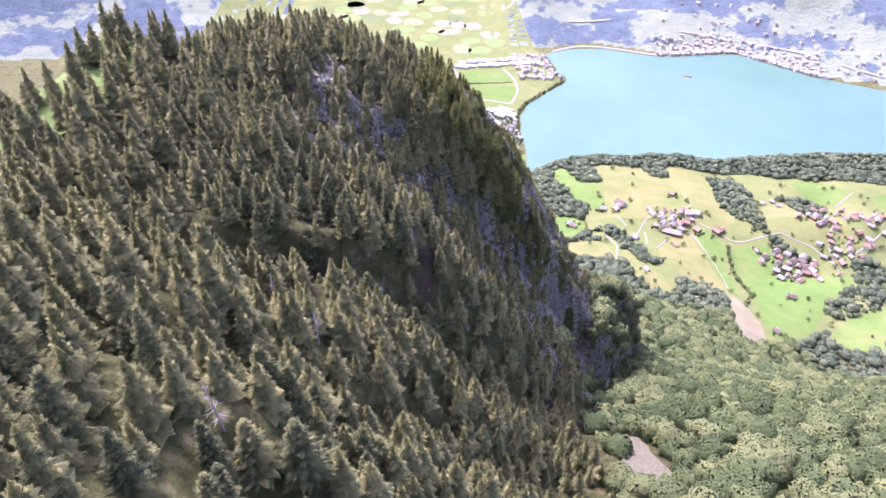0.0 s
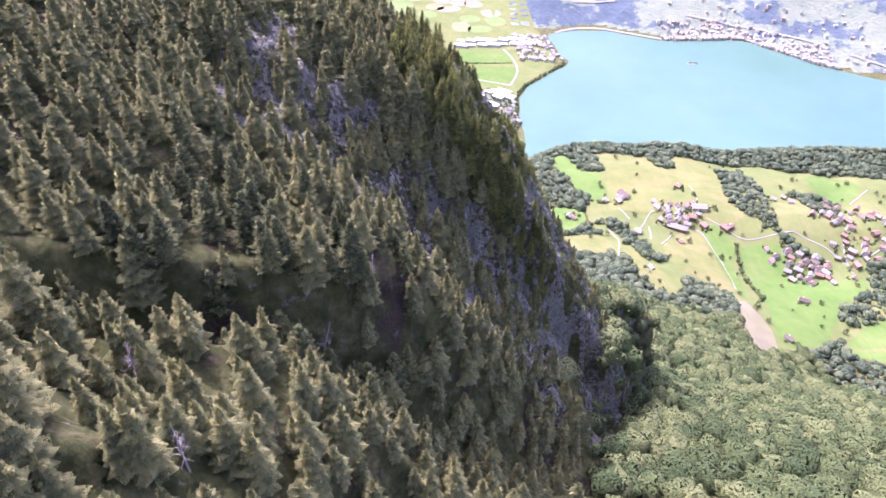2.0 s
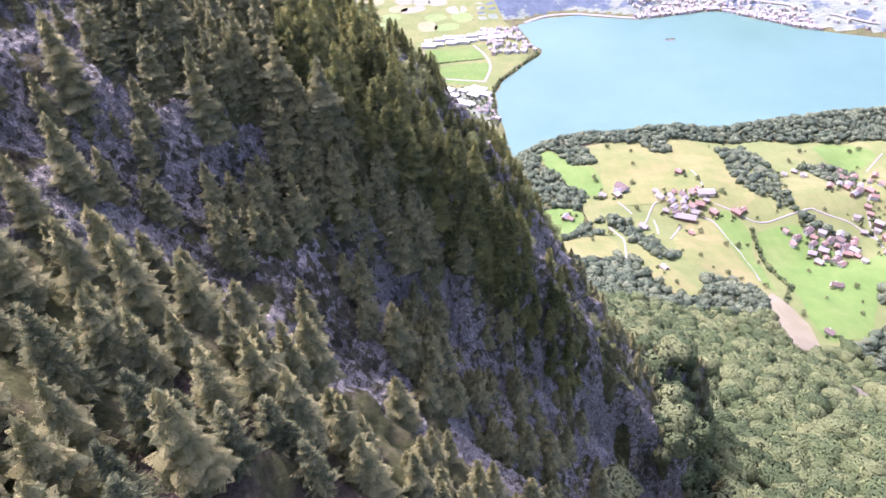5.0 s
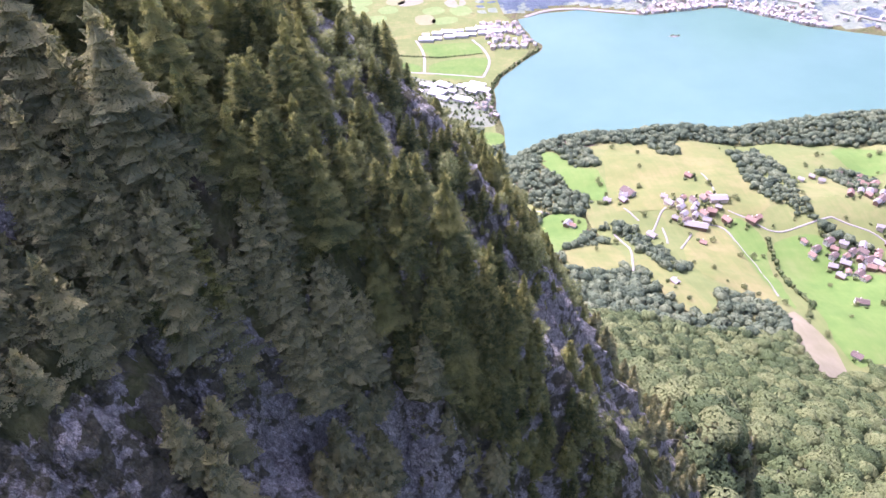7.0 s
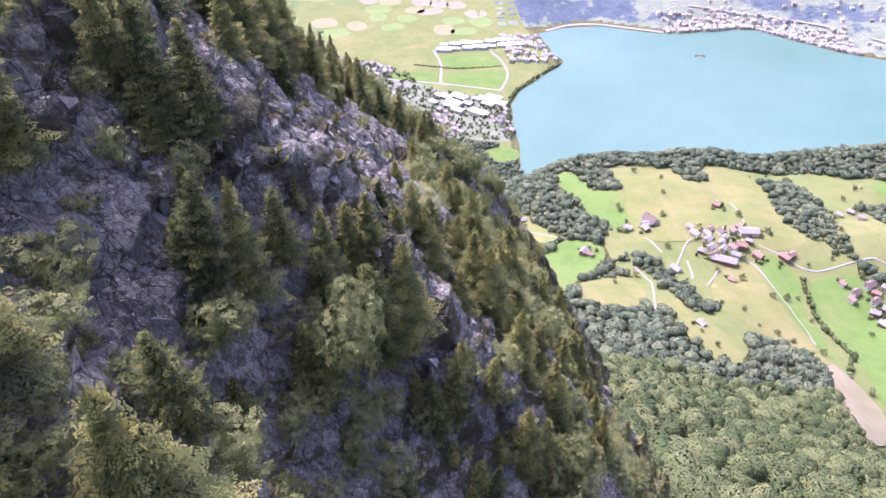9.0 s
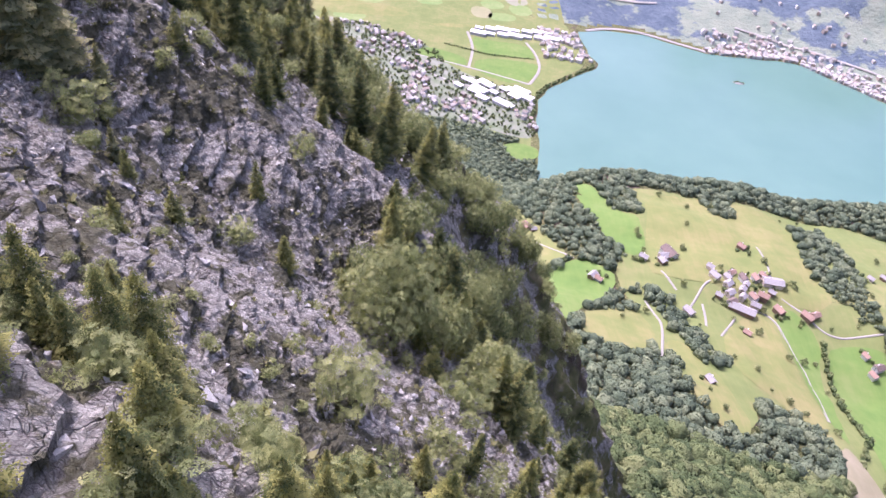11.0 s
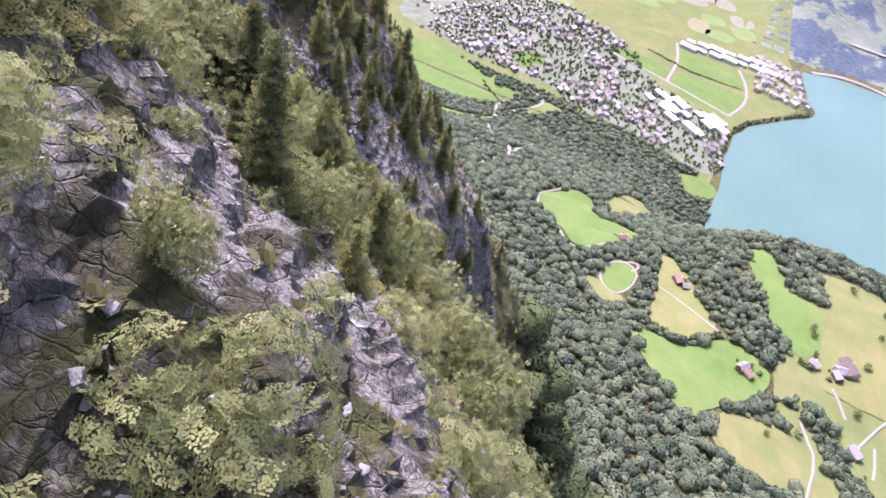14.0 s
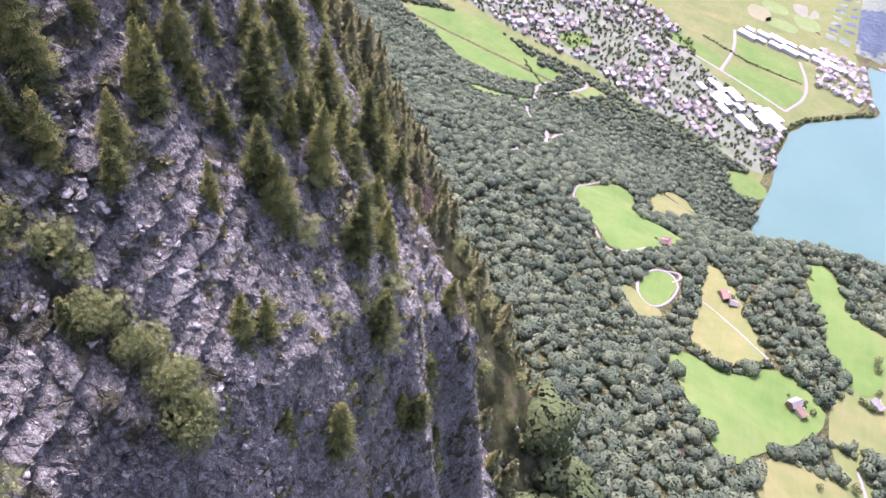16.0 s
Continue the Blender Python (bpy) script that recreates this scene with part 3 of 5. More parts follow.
def rounded_outline(poly, gap=9.0):
    """The outline with its corners softened, a point every few metres, a little uneven."""
    pts = [np.array(p, float) for p in poly]
    for _ in range(2):
        pts = [q for a, b in zip(pts, pts[1:] + pts[:1]) for q in (a * 0.75 + b * 0.25, a * 0.25 + b * 0.75)]
    out = []
    for a, b in zip(pts, pts[1:] + pts[:1]):
        n = max(1, int(np.linalg.norm(b - a) / gap))
        out += [a + (b - a) * i / n for i in range(n)]
    return [p + np.array([noise2(p[0] / 11, p[1] / 11, 5), noise2(p[0] / 11, p[1] / 11, 6)]) * 1.8 for p in out]


def draped(name, poly, material, label, category, lift=0.7, cell=9.0, kind="structure"):
    from mathutils.geometry import delaunay_2d_cdt
    edge = rounded_outline(poly)
    xs, ys = [p[0] for p in edge], [p[1] for p in edge]
    qx, qy = np.meshgrid(np.arange(min(xs), max(xs), cell), np.arange(min(ys), max(ys), cell))
    ok = inside(qx, qy, [tuple(p) for p in edge])
    pts = [Vector((p[0], p[1])) for p in edge] + [Vector(p) for p in zip(qx[ok], qy[ok])]
    n = len(edge)
    v, _, f, *_ = delaunay_2d_cdt(pts, [], [list(range(n))], 1, 0.01)
    vx, vy = np.array([p.x for p in v]), np.array([p.y for p in v])
    co = np.stack([vx, vy, land(vx, vy) + lift], -1)
    f = np.array([t for t in f if len(t) == 3])
    a, b, c = co[f[:, 0], :2], co[f[:, 1], :2], co[f[:, 2], :2]
    flip = (b - a)[:, 0] * (c - a)[:, 1] - (b - a)[:, 1] * (c - a)[:, 0] < 0
    f[flip] = f[flip][:, ::-1]
    return tagged(new(name, mesh_of(name, co, f, material, True)), label, category, kind=kind)


def lane(name, line, width, label="pale gravel lane across the meadows", lift=1.1, material=None):
    """A road that follows the ground, with a slightly cambered top and edges."""
    pts = [np.array(p, float) for p in line]
    for _ in range(3):
        pts = [pts[0]] + [q for a, b in zip(pts, pts[1:]) for q in (a * 0.75 + b * 0.25, a * 0.25 + b * 0.75)] + [pts[-1]]
    v, f = [], []
    for i, p in enumerate(pts):
        d = pts[min(i + 1, len(pts) - 1)] - pts[max(i - 1, 0)]
        d /= np.linalg.norm(d) + 1e-9
        s = np.array([d[1], -d[0]]) * width / 2
        z = float(land(p[0], p[1])) + lift
        for k, drop in ((-1.25, -1.2), (-1, 0), (0, 0.08), (1, 0), (1.25, -1.2)):
            v.append((*(p + k * s), z + drop))
        if i:
            f += [(5 * i - 5 + k, 5 * i + k, 5 * i + k + 1, 5 * i - 4 + k) for k in range(4)]
    return tagged(new(name, mesh_of(name, v, np.array(f)[:, ::-1], material or ROAD, True)), label, "road", kind="structure")


TERRACE_EDGE = [(222, 1210), (332, 1240), (555, 1240), (707, 1200), (900, 1150), (1100, 1100), (1000, 800), (742, 628), (607, 649), (557, 661), (549, 694), (460, 657), (402, 632), (393, 660), (428, 784),
                (364, 804), (335, 738), (296, 742), (279, 855), (236, 822), (187, 838), (197, 896), (273, 925), (250, 1004), (275, 1036)]
WOODS = [[(253, 1240), (314, 1226), (312, 1147), (286, 1110), (258, 1192)],
         [(276, 982), (318, 961), (321, 908), (356, 859), (325, 825), (306, 870), (289, 925), (266, 968)],
         [(543, 1195), (592, 1200), (598, 1113), (567, 1009), (584, 934), (628, 904), (608, 889), (565, 931), (535, 1001), (515, 1050)],
         [(569, 753), (628, 803), (700, 820), (695, 774), (632, 742), (592, 734)],
         [(675, 882), (725, 899), (739, 872), (715, 831), (667, 827)],
         [(416, 1240), (469, 1240), (458, 1179), (426, 1179)],
         [(640, 1090), (700, 1110), (720, 1060), (680, 1000), (650, 1040)],
         [(800, 1000), (900, 1060), (963, 963), (852, 892)]]
MEADOWS = [(HAY, [(330, 1225), (476, 1236), (548, 1220), (518, 1063), (533, 1009), (502, 978), (458, 984), (423, 1000), (320, 1000), (292, 1010), (314, 1113)]),
           (MEADOW, [(222, 1210), (246, 1199), (286, 1110), (312, 1102), (297, 1047), (275, 1036)]),
           (HAY, [(197, 896), (247, 933), (277, 920), (274, 854), (241, 824), (192, 840)]),
           (HAY, [(283, 872), (312, 871), (330, 826), (337, 742), (323, 736), (296, 742), (278, 804)]),
           (HAY, [(358, 904), (410, 964), (436, 956), (443, 898), (444, 780), (411, 794), (375, 820), (352, 846)]),
           (MEADOW, [(451, 979), (477, 972), (490, 930), (474, 888), (454, 773), (445, 772), (447, 897), (442, 952)]),
           (MEADOW, [(499, 934), (554, 939), (577, 913), (584, 872), (606, 843), (664, 867), (666, 833), (601, 787), (567, 745), (522, 682), (489, 678), (452, 668), (481, 790), (485, 884)]),
           (STUBBLE, [(427, 761), (447, 757), (457, 664), (404, 635), (393, 660), (405, 711)]),
           (MEADOW, [(699, 1174), (758, 1190), (804, 1128), (742, 1077), (704, 1101)]),
           (HAY, [(685, 975), (760, 1067), (793, 1043), (762, 954), (710, 916), (689, 944)]),
           (MEADOW, [(556, 698), (616, 740), (679, 764), (764, 719), (609, 654), (558, 664)]),
           (MEADOW, [(820, 1120), (950, 1110), (930, 1000), (842, 982)]),
           (HAY, [(814, 894), (911, 872), (868, 766), (745, 764)])]
ISLANDS = [(MEADOW, [(-54, 1296), (-30, 1360), (10, 1415), (31, 1365), (43, 1279), (68, 1302), (105, 1301), (100, 1227), (64, 1157), (36, 1115), (10, 1138), (-11, 1186), (-38, 1213)]),
           (HAY, [(45, 1480), (66, 1600), (107, 1640), (128, 1590), (140, 1540), (117, 1438), (62, 1366), (50, 1398)]),
           (MEADOW, [(167, 1989), (227, 2019), (280, 1997), (275, 1947), (204, 1910)]),
           (HAY, [(51, 1053), (69, 1063), (85, 1045), (100, 1049), (102, 1021), (88, 1008), (57, 1024)]),
           (MEADOW, [(107, 1102), (105, 1071), (95, 1050), (81, 1047), (71, 1064), (71, 1096), (82, 1117), (98, 1120)]),
           (HAY, [(125, 1182), (140, 1185), (161, 1150), (185, 1084), (205, 1030), (161, 998), (131, 1014), (131, 1099)]),
           (MEADOW, [(112, 960), (129, 998), (173, 989), (208, 1030), (238, 1018), (261, 978), (199, 904), (166, 842), (136, 907)]),
           (MEADOW, [(232, 1252), (252, 1262), (277, 1155), (307, 1145), (309, 1080), (273, 1106), (250, 1172), (228, 1229)]),
           (MEADOW, [(-759, 2027), (-548, 2153), (-499, 2124), (-329, 2043), (-274, 2066), (-304, 1942), (-363, 1896), (-453, 1850), (-593, 1948)]),
           (MEADOW, [(-396, 1640), (-320, 1640), (-270, 1799), (-210, 2064), (-150, 2062), (-228, 1941), (-300, 1760)]),
           (MEADOW, [(-132, 2497), (-93, 2565), (54, 2516), (51, 2448), (-25, 2454)]),
           (MEADOW, [(52, 2704), (116, 2676), (255, 2685), (288, 2574), (230, 2571), (84, 2549)]),
           (MEADOW, [(68, 2439), (88, 2531), (284, 2548), (293, 2503), (255, 2390), (177, 2368)]),
           (HAY, [(-105, 2761), (13, 2789), (151, 2814), (300, 2860), (76, 2781), (-57, 2735)]),
           (MEADOW, [(-375, 2236), (-319, 2310), (-262, 2284), (-306, 2182)]),
           (HAY, [(-700, 2700), (-300, 2750), (-150, 2800), (-250, 2880), (-600, 2850)])]
draped("alpine_meadow", [(-178, 150), (-118, 160), (-108, 230), (-112, 300), (-170, 310)], MEADOW, "bright green alpine meadow on the mountain shoulder", "meadow", 0.6, 4.0)
draped("pasture", TERRACE_EDGE, PASTURE, "green sloping pasture between woods and hamlets", "pasture", 0.5)
for stuff, outline in MEADOWS + ISLANDS:
    kind_of = "freshly mown bright green meadow" if stuff is MEADOW else "pale bare stubble field" if stuff is STUBBLE else "yellowish dry hay meadow"
    draped("meadow", outline, stuff, kind_of + " bordered by trees and lanes", "meadow", 2.2 if stuff is STUBBLE else 1.0)
BARE = [[(382, 614), (409, 617), (425, 580), (394, 520), (362, 490), (350, 500), (385, 560)], [(74, 255), (102, 292), (138, 335), (151, 339), (135, 322), (96, 270)],
        [(101, 244), (106, 213), (109, 173), (92, 165), (84, 187)], [(175, 624), (209, 686), (175, 573), (195, 666)], [(470, 560), (490, 575), (478, 590)]]
for outline in BARE:
    draped("scree", outline, SCREE, "pale strip of bare scree and gravel", "scree", 0.9, 4.0)
draped("plain", [(-1100, 1900), (-300, 1930), (-100, 2040), (120, 1990), (250, 1960), (262, 2100), (268, 2290), (300, 2390), (380, 2480), (470, 2600), (440, 2760), (420, 2850), (380, 3050), (300, 3800), (200, 4500), (-900, 4500), (-1100, 3200)],
       PASTURE, "flat green valley floor beside the lake", "plain", 0.25, 45.0)
shades = [grass_material("crop_" + n, *c) for n, c in (("green", ((0.12, 0.19, 0.06), (0.15, 0.21, 0.07), (0.18, 0.23, 0.09))), ("yellow", ((0.17, 0.19, 0.09), (0.20, 0.205, 0.105), (0.22, 0.22, 0.125))), ("pale", ((0.17, 0.185, 0.12), (0.195, 0.205, 0.135), (0.22, 0.22, 0.155))), ("dark", ((0.09, 0.14, 0.05), (0.11, 0.155, 0.06), (0.13, 0.17, 0.07))))]
crop = np.random.default_rng(23)
for i in range(11):
    for j in range(17):
        cx, cy = -820 + 100 * i + 26 * j + 20 * crop.normal(), 2720 + 92 * j - 20 * i
        if crop.random() < 0.72 and -1000 < cx < 330 + 0.03 * (cy - 2800) and not (cy < 2900 and cx > -380) and cy < 4300:
            w, l, a = 36 + 22 * crop.random(), 34 + 22 * crop.random(), 0.28 + 0.05 * crop.normal()
            c, q = math.cos(a), math.sin(a)
            draped("field", [(cx + c * x - q * y, cy + q * x + c * y) for x, y in ((-w, -l), (w, -l), (w, l), (-w, l))], shades[crop.integers(4)], "flat crop field on the valley floor", "field", 0.8, 30.0)
draped("plaza", [(-760, 2230), (-640, 2190), (-420, 2150), (-230, 2160), (-120, 2100), (20, 2095), (120, 2070), (230, 2040), (268, 2060), (262, 2150), (262, 2290), (200, 2330), (0, 2420), (-60, 2560), (-300, 2680), (-760, 2640)],
       plain_material("town_ground", (0.095, 0.135, 0.06), (0.19, 0.205, 0.155), 0.03, 0.9), "paved streets and gardens of a lakeside town", "town", 0.5, 30.0)
LANES = [[(283, 950), (289, 923), (294, 909), (282, 868), (276, 844), (269, 828)], [(327, 934), (348, 970), (362, 995), (373, 1005)], [(313, 1012), (319, 998), (326, 979)], [(354, 961), (351, 936), (345, 915)],
         [(417, 968), (433, 966), (444, 952), (447, 920), (454, 862), (444, 802)], [(461, 1102), (460, 1064), (454, 1028), (444, 1008)],
         [(458, 992), (471, 980), (483, 973), (498, 952), (512, 948), (528, 948), (591, 957)], [(358, 901), (380, 932), (391, 948)], [(131, 1099), (152, 1091), (177, 1065), (208, 1029)],
         [(-28, 1379), (-50, 1324), (-49, 1245), (-36, 1204), (-14, 1179), (9, 1129), (27, 1112), (45, 1129), (63, 1164)], [(84, 1117), (99, 1129), (108, 1129), (108, 1118), (101, 1106)],
         [(688, 975), (666, 939), (658, 872)], [(792, 980), (735, 933), (701, 908)], [(749, 1075), (787, 1109), (804, 1123)], [(591, 957), (640, 930), (660, 894)],
         [(109, 1102), (106, 1071), (95, 1048), (81, 1045), (69, 1064), (69, 1096), (82, 1119), (99, 1122), (109, 1102)]]
for line in LANES:
    lane("lane", line, 2.5)
FAR_LANES = [[(-156, 1275), (-154, 1370), (-147, 1470), (-149, 1728)], [(-145, 1474), (-164, 1540), (-214, 1612), (-277, 1763), (-270, 1914), (-206, 2040), (-214, 2070), (-262, 2095)], [(-277, 1835), (-302, 1932), (-282, 2015)],
             [(-152, 2498), (-68, 2474), (60, 2447), (259, 2384)], [(60, 2447), (69, 2600), (41, 2729)], [(259, 2384), (299, 2499), (288, 2611), (252, 2705)], [(-267, 2516), (-102, 2393), (9, 2322), (213, 2302)]]
for line in FAR_LANES:
    lane("road", line, 8.0, "pale road leading to the lakeside town")


# ---- woods ----
def spruce_mesh(name, seed, levels, arms, twigs):
    """A spruce one metre high: whorls of drooping boughs round a tapered trunk, its crown with gaps."""
    rng = np.random.default_rng(seed)
    v, f = [], []
    for i in range(levels):
        level = 0.08 + 0.90 * (i / levels) ** 0.92
        reach = 0.20 * (1 - level) ** 0.75 * (0.75 + 0.5 * rng.random()) + 0.012
        for j in range(arms):
            if rng.random() < 0.08:
                continue
            a = 2 * math.pi * (j + rng.random() * 0.9) / arms + i * 1.3
            h = min(0.985, max(0.06, level + (rng.random() - 0.5) * 1.3 / levels))
            r = reach * (0.65 + 0.6 * rng.random())
            c, s = math.cos(a), math.sin(a)
            droop = 0.10 + 0.20 * rng.random()
            w = 0.20 * r + 0.022 + 0.008 * (levels < 12)
            root = (0.0, 0.0, h + 0.03)
            pts = []
            for q in range(twigs + 1):
                t = q / twigs
                d, z = r * t, h + 0.02 - droop * r * t + 0.10 * r * t * t
                half = w * (1 - t) ** 0.6 * (1.0 if q else 0.35) + 0.002
                pts.append(((d * c - half * s, d * s + half * c, z - 0.5 * half), (d * c, d * s, z + 0.012), (d * c + half * s, d * s - half * c, z - 0.5 * half)))
            for q in range(twigs):
                b = len(v)
                v += [*pts[q], *pts[q + 1]]
                f += [(b, b + 1, b + 4, b + 3), (b + 1, b + 2, b + 5, b + 4)]
    return np.array(v), np.array(f)


def slim_spruce_mesh(seed, levels, arms):
    """A far spruce one metre high: each drooping bough one folded blade."""
    rng = np.random.default_rng(seed)
    v, f = [], []
    for i in range(levels):
        level = 0.06 + 0.91 * (i / levels) ** 0.95
        reach = 0.185 * (1 - level) ** 0.8 * (0.8 + 0.4 * rng.random()) + 0.014
        for j in range(arms if level < 0.7 else arms - 2):
            a = 2 * math.pi * (j + rng.random() * 0.8) / arms + i * 1.3
            h = level + (rng.random() - 0.5) * 1.1 / levels
            r = reach * (0.7 + 0.55 * rng.random())
            c, s, w = math.cos(a), math.sin(a), 0.34 * r + 0.012
            m, k = 0.5 * r, len(v)
            v += [(0, 0, h + 0.05), (m * c - w * s, m * s + w * c, h - 0.05), (r * c, r * s, h - 0.13 * r - 0.01), (m * c + w * s, m * s - w * c, h - 0.05)]
            f.append((k, k + 1, k + 2, k + 3))
    return np.array(v), np.array(f)


def clump_mesh(name, seed, lobes, leaves):
    """A broadleaf crown one metre high out of many small leaf clumps on a few lobes."""
    rng = np.random.default_rng(seed)
    v, f = [], []
    mids = [(0, 0, 0.55, 0.40)] + [(0.24 * math.cos(a), 0.24 * math.sin(a), 0.38 + 0.42 * rng.random(), 0.20 + 0.12 * rng.random()) for a in rng.random(lobes) * 6.3]
    for n in range(leaves):
        cx, cy, cz, r = mids[n % len(mids)]
        d = rng.normal(size=3)
        d /= np.linalg.norm(d)
        p = np.array([cx, cy, cz]) + d * r * (0.75 + 0.3 * rng.random()) * np.array([1, 1, 0.95])
        if p[2] < 0.14:
            continue
        up = d + rng.normal(size=3) * 0.55
        a = np.cross(up, rng.normal(size=3))
        a /= np.linalg.norm(a)
        b = np.cross(up / np.linalg.norm(up), a)
        size = ((0.055 + 0.06 * rng.random()) if leaves < 300 else (0.062 + 0.06 * rng.random())) * (260 / leaves) ** 0.4
        k = len(v)
        v += [p + size * a, p + size * b * 0.8, p - size * a, p - size * b * 0.8]
        f.append((k, k + 1, k + 2, k + 3))
    return np.array(v), np.array(f)


def ball_mesh(seed, sub=1):
    """A lumpy far crown one metre high."""
    bm = bmesh.new()
    bmesh.ops.create_icosphere(bm, subdivisions=sub, radius=0.5)
    rng = np.random.default_rng(seed)
    v = np.array([p.co for p in bm.verts])
    f = np.array([[q.index for q in p.verts] for p in bm.faces])
    bm.free()
    v *= (0.68 + 0.62 * rng.random((len(v), 1)))
    v[:, 2] = v[:, 2] * 1.0 + 0.5
    return v, f


def scattered(name, shapes, places, material, label, category, smooth_=False):
    """Many alike plants in one mesh: places are rows of x, y, z, height, breadth, turn."""
    V, Fs, base = [], [], 0
    for i, (x, y, z, h, w, a) in enumerate(places):
        v, f = shapes[i % len(shapes)]
        c, s = math.cos(a), math.sin(a)
        V.append(np.stack([x + w * (c * v[:, 0] - s * v[:, 1]), y + w * (s * v[:, 0] + c * v[:, 1]), z + h * v[:, 2]], -1))
        Fs.append(f + base)
        base += len(v)
    return tagged(new(name, mesh_of(name, np.concatenate(V), np.concatenate(Fs), material, smooth_)), label, category, kind="stuff")


def spread(rng, x0, x1, y0, y1, gap):
    """Shaken grid points."""
    px, py = np.meshgrid(np.arange(x0, x1, gap), np.arange(y0, y1, gap))
    px, py = px.ravel(), py.ravel()
    return px + (rng.random(len(px)) - 0.5) * gap * 0.95, py + (rng.random(len(px)) - 0.5) * gap * 0.95


def tree_clear(x, y):
    """True where trees may stand: not on meadows, lanes, bare ground or among houses."""
    ok = np.ones(np.shape(x), bool)
    grass = inside(x, y, TERRACE_EDGE)
    for outline in WOODS:
        grass &= ~inside(x, y, outline)
    ok &= ~grass
    for _, outline in ISLANDS:
        ok &= ~inside(x, y, outline)
    for outline in BARE:
        ok &= ~inside(x, y, outline)
    for line in LANES + FAR_LANES:
        for (ax, ay), (bx, by) in zip(line, line[1:]):
            t = np.clip(((x - ax) * (bx - ax) + (y - ay) * (by - ay)) / ((bx - ax) ** 2 + (by - ay) ** 2), 0, 1)
            ok &= np.hypot(x - ax - t * (bx - ax), y - ay - t * (by - ay)) > 5
    return ok


def part(name, mesh, parent, label="", m=None):
    ob = new(name, mesh)
    ob.parent = parent
    if m is not None:
        ob.matrix_local = m
    return tagged(ob, label)


def trunk_mesh(name, high, thick, material, lean=0.0):
    """A tapered, slightly bent trunk one metre of tree high."""
    v, f = [], []
    for i in range(6):
        t = i / 5
        r = thick * (1 - 0.85 * t) + 0.003
        for j in range(7):
            a = 2 * math.pi * j / 7
            v.append((r * math.cos(a) + lean * t * t, r * math.sin(a) + 0.4 * lean * math.sin(3 * t), high * t - 0.06))
    for i in range(5):
        for j in range(7):
            f.append((7 * i + j, 7 * i + (j + 1) % 7, 7 * i + 7 + (j + 1) % 7, 7 * i + 7 + j))
    return mesh_of(name, v, f, material, True)


rng = np.random.default_rng(5)
fine_spruce = [mesh_of("spruce_crown", *spruce_mesh("spruce", s, 25, 12, 3), SPRUCE) for s in range(5)]
young_spruce = [mesh_of("young_crown", *spruce_mesh("young", s + 7, 21, 12, 3), YOUNG) for s in range(4)]
spruce_trunk = trunk_mesh("spruce_trunk", 0.97, 0.016, BARK)


def free_air(x, y, z, room):
    """True where a crown stays clear of the open air along the face."""
    ax, az = knots(y, [(0, 0), (265, 30), (300, 34), (435, 35), (500, 29), (535, 22), (640, 0)]), knots(y, [(0, 1162), (300, 1010), (400, 966), (470, 934), (535, 900), (640, 840)])
    return np.hypot(x - ax, z - az) > room


def clinging(count, x0, x1, y0, y1, patchy=1.0):
    """Spots on the ground spread by its true area, so that steep faces get their share."""
    c = (X[:-1, :-1] + X[1:, 1:]) / 2, (Y[:-1, :-1] + Y[1:, 1:]) / 2
    ok = (c[0] > x0) & (c[0] < x1) & (c[1] > y0) & (c[1] < y1)
    plan = np.diff(gx)[None, :] * np.diff(gy)[:, None]
    area = (plan * np.sqrt(1 + gz_x[:-1, :-1] ** 2 + gz_y[:-1, :-1] ** 2) * np.clip(0.45 + patchy * noise2(c[1] / 14, c[0] / 9, 33), 0, 2) * ok).ravel()
    pick_ = rng.choice(len(area), count, p=area / area.sum())
    r, k = np.unravel_index(pick_, plan.shape)
    jog = rng.random((2, count)) - 0.5
    return on_rock(XX[r, k] + jog[0], YY[r, k] + jog[1], ZZ[r, k])


# spruces on the flat-lying ground, spread in plan
px, py = spread(rng, -175, 75, 30, 300, 6.3)
tx, ty = spread(rng, -190, 60, 300, 660, 6.0)
ex, ey = spread(rng, -60, 10, 545, 660, 3.6)
kx, ky = spread(rng, -45, 40, 440, 538, 4.0)
px, py = np.concatenate([px, tx, ex, kx]), np.concatenate([py, ty, ey, ky])
u = px - knots(py, BROW_X)
dense = np.select([py < 290, py < 392, py < 438, py < 456, py < 500, py < 532, py < 549],
                  [np.where(u < 96, 0.95, 0.3), np.where(px < 5, 0.95, 0.0), np.where(px < 3, 0.9, 0.0), np.where(px < 9, 0.7, 0.0), np.where(px < 18, 0.7, np.where(px < 30, 0.08, 0.03)), np.where(u < -10, 0.85, np.where(u < 4, 0.35, 0.1)), np.where(u < -24, 0.6, 0.0)],
                  np.where((u < -13) & (py > 555), 0.8, np.where(u < 5, 0.28, 0.02)))
dense = np.where((u < -100) & (py < 285), np.where(u > -116, 0.45, 0.0), dense)
dense = np.where((py > 238 + 0.4 * (px + 14)) & (py < 300) & (px > -60) & rock_band(px, land(px, py, False)), np.where(py < 258, 0.55, 0.25), dense)
dense = np.where((noise2(px / 17, py / 17, 77) > 0.66) & (py < 230), dense * 0.3, dense)
keep = rng.random(len(px)) < dense
px, py, u = px[keep], py[keep], u[keep]
tall = (10 + 9 * rng.random(len(px))) * np.where(py > 392, 0.62, 1) * np.where((py > 432) & (py < 532) & (u > -6), 0.62, 1) * np.where(py > 545, 0.8, 1)
base = on_rock(px, py, land(px, py))[2] - 0.7
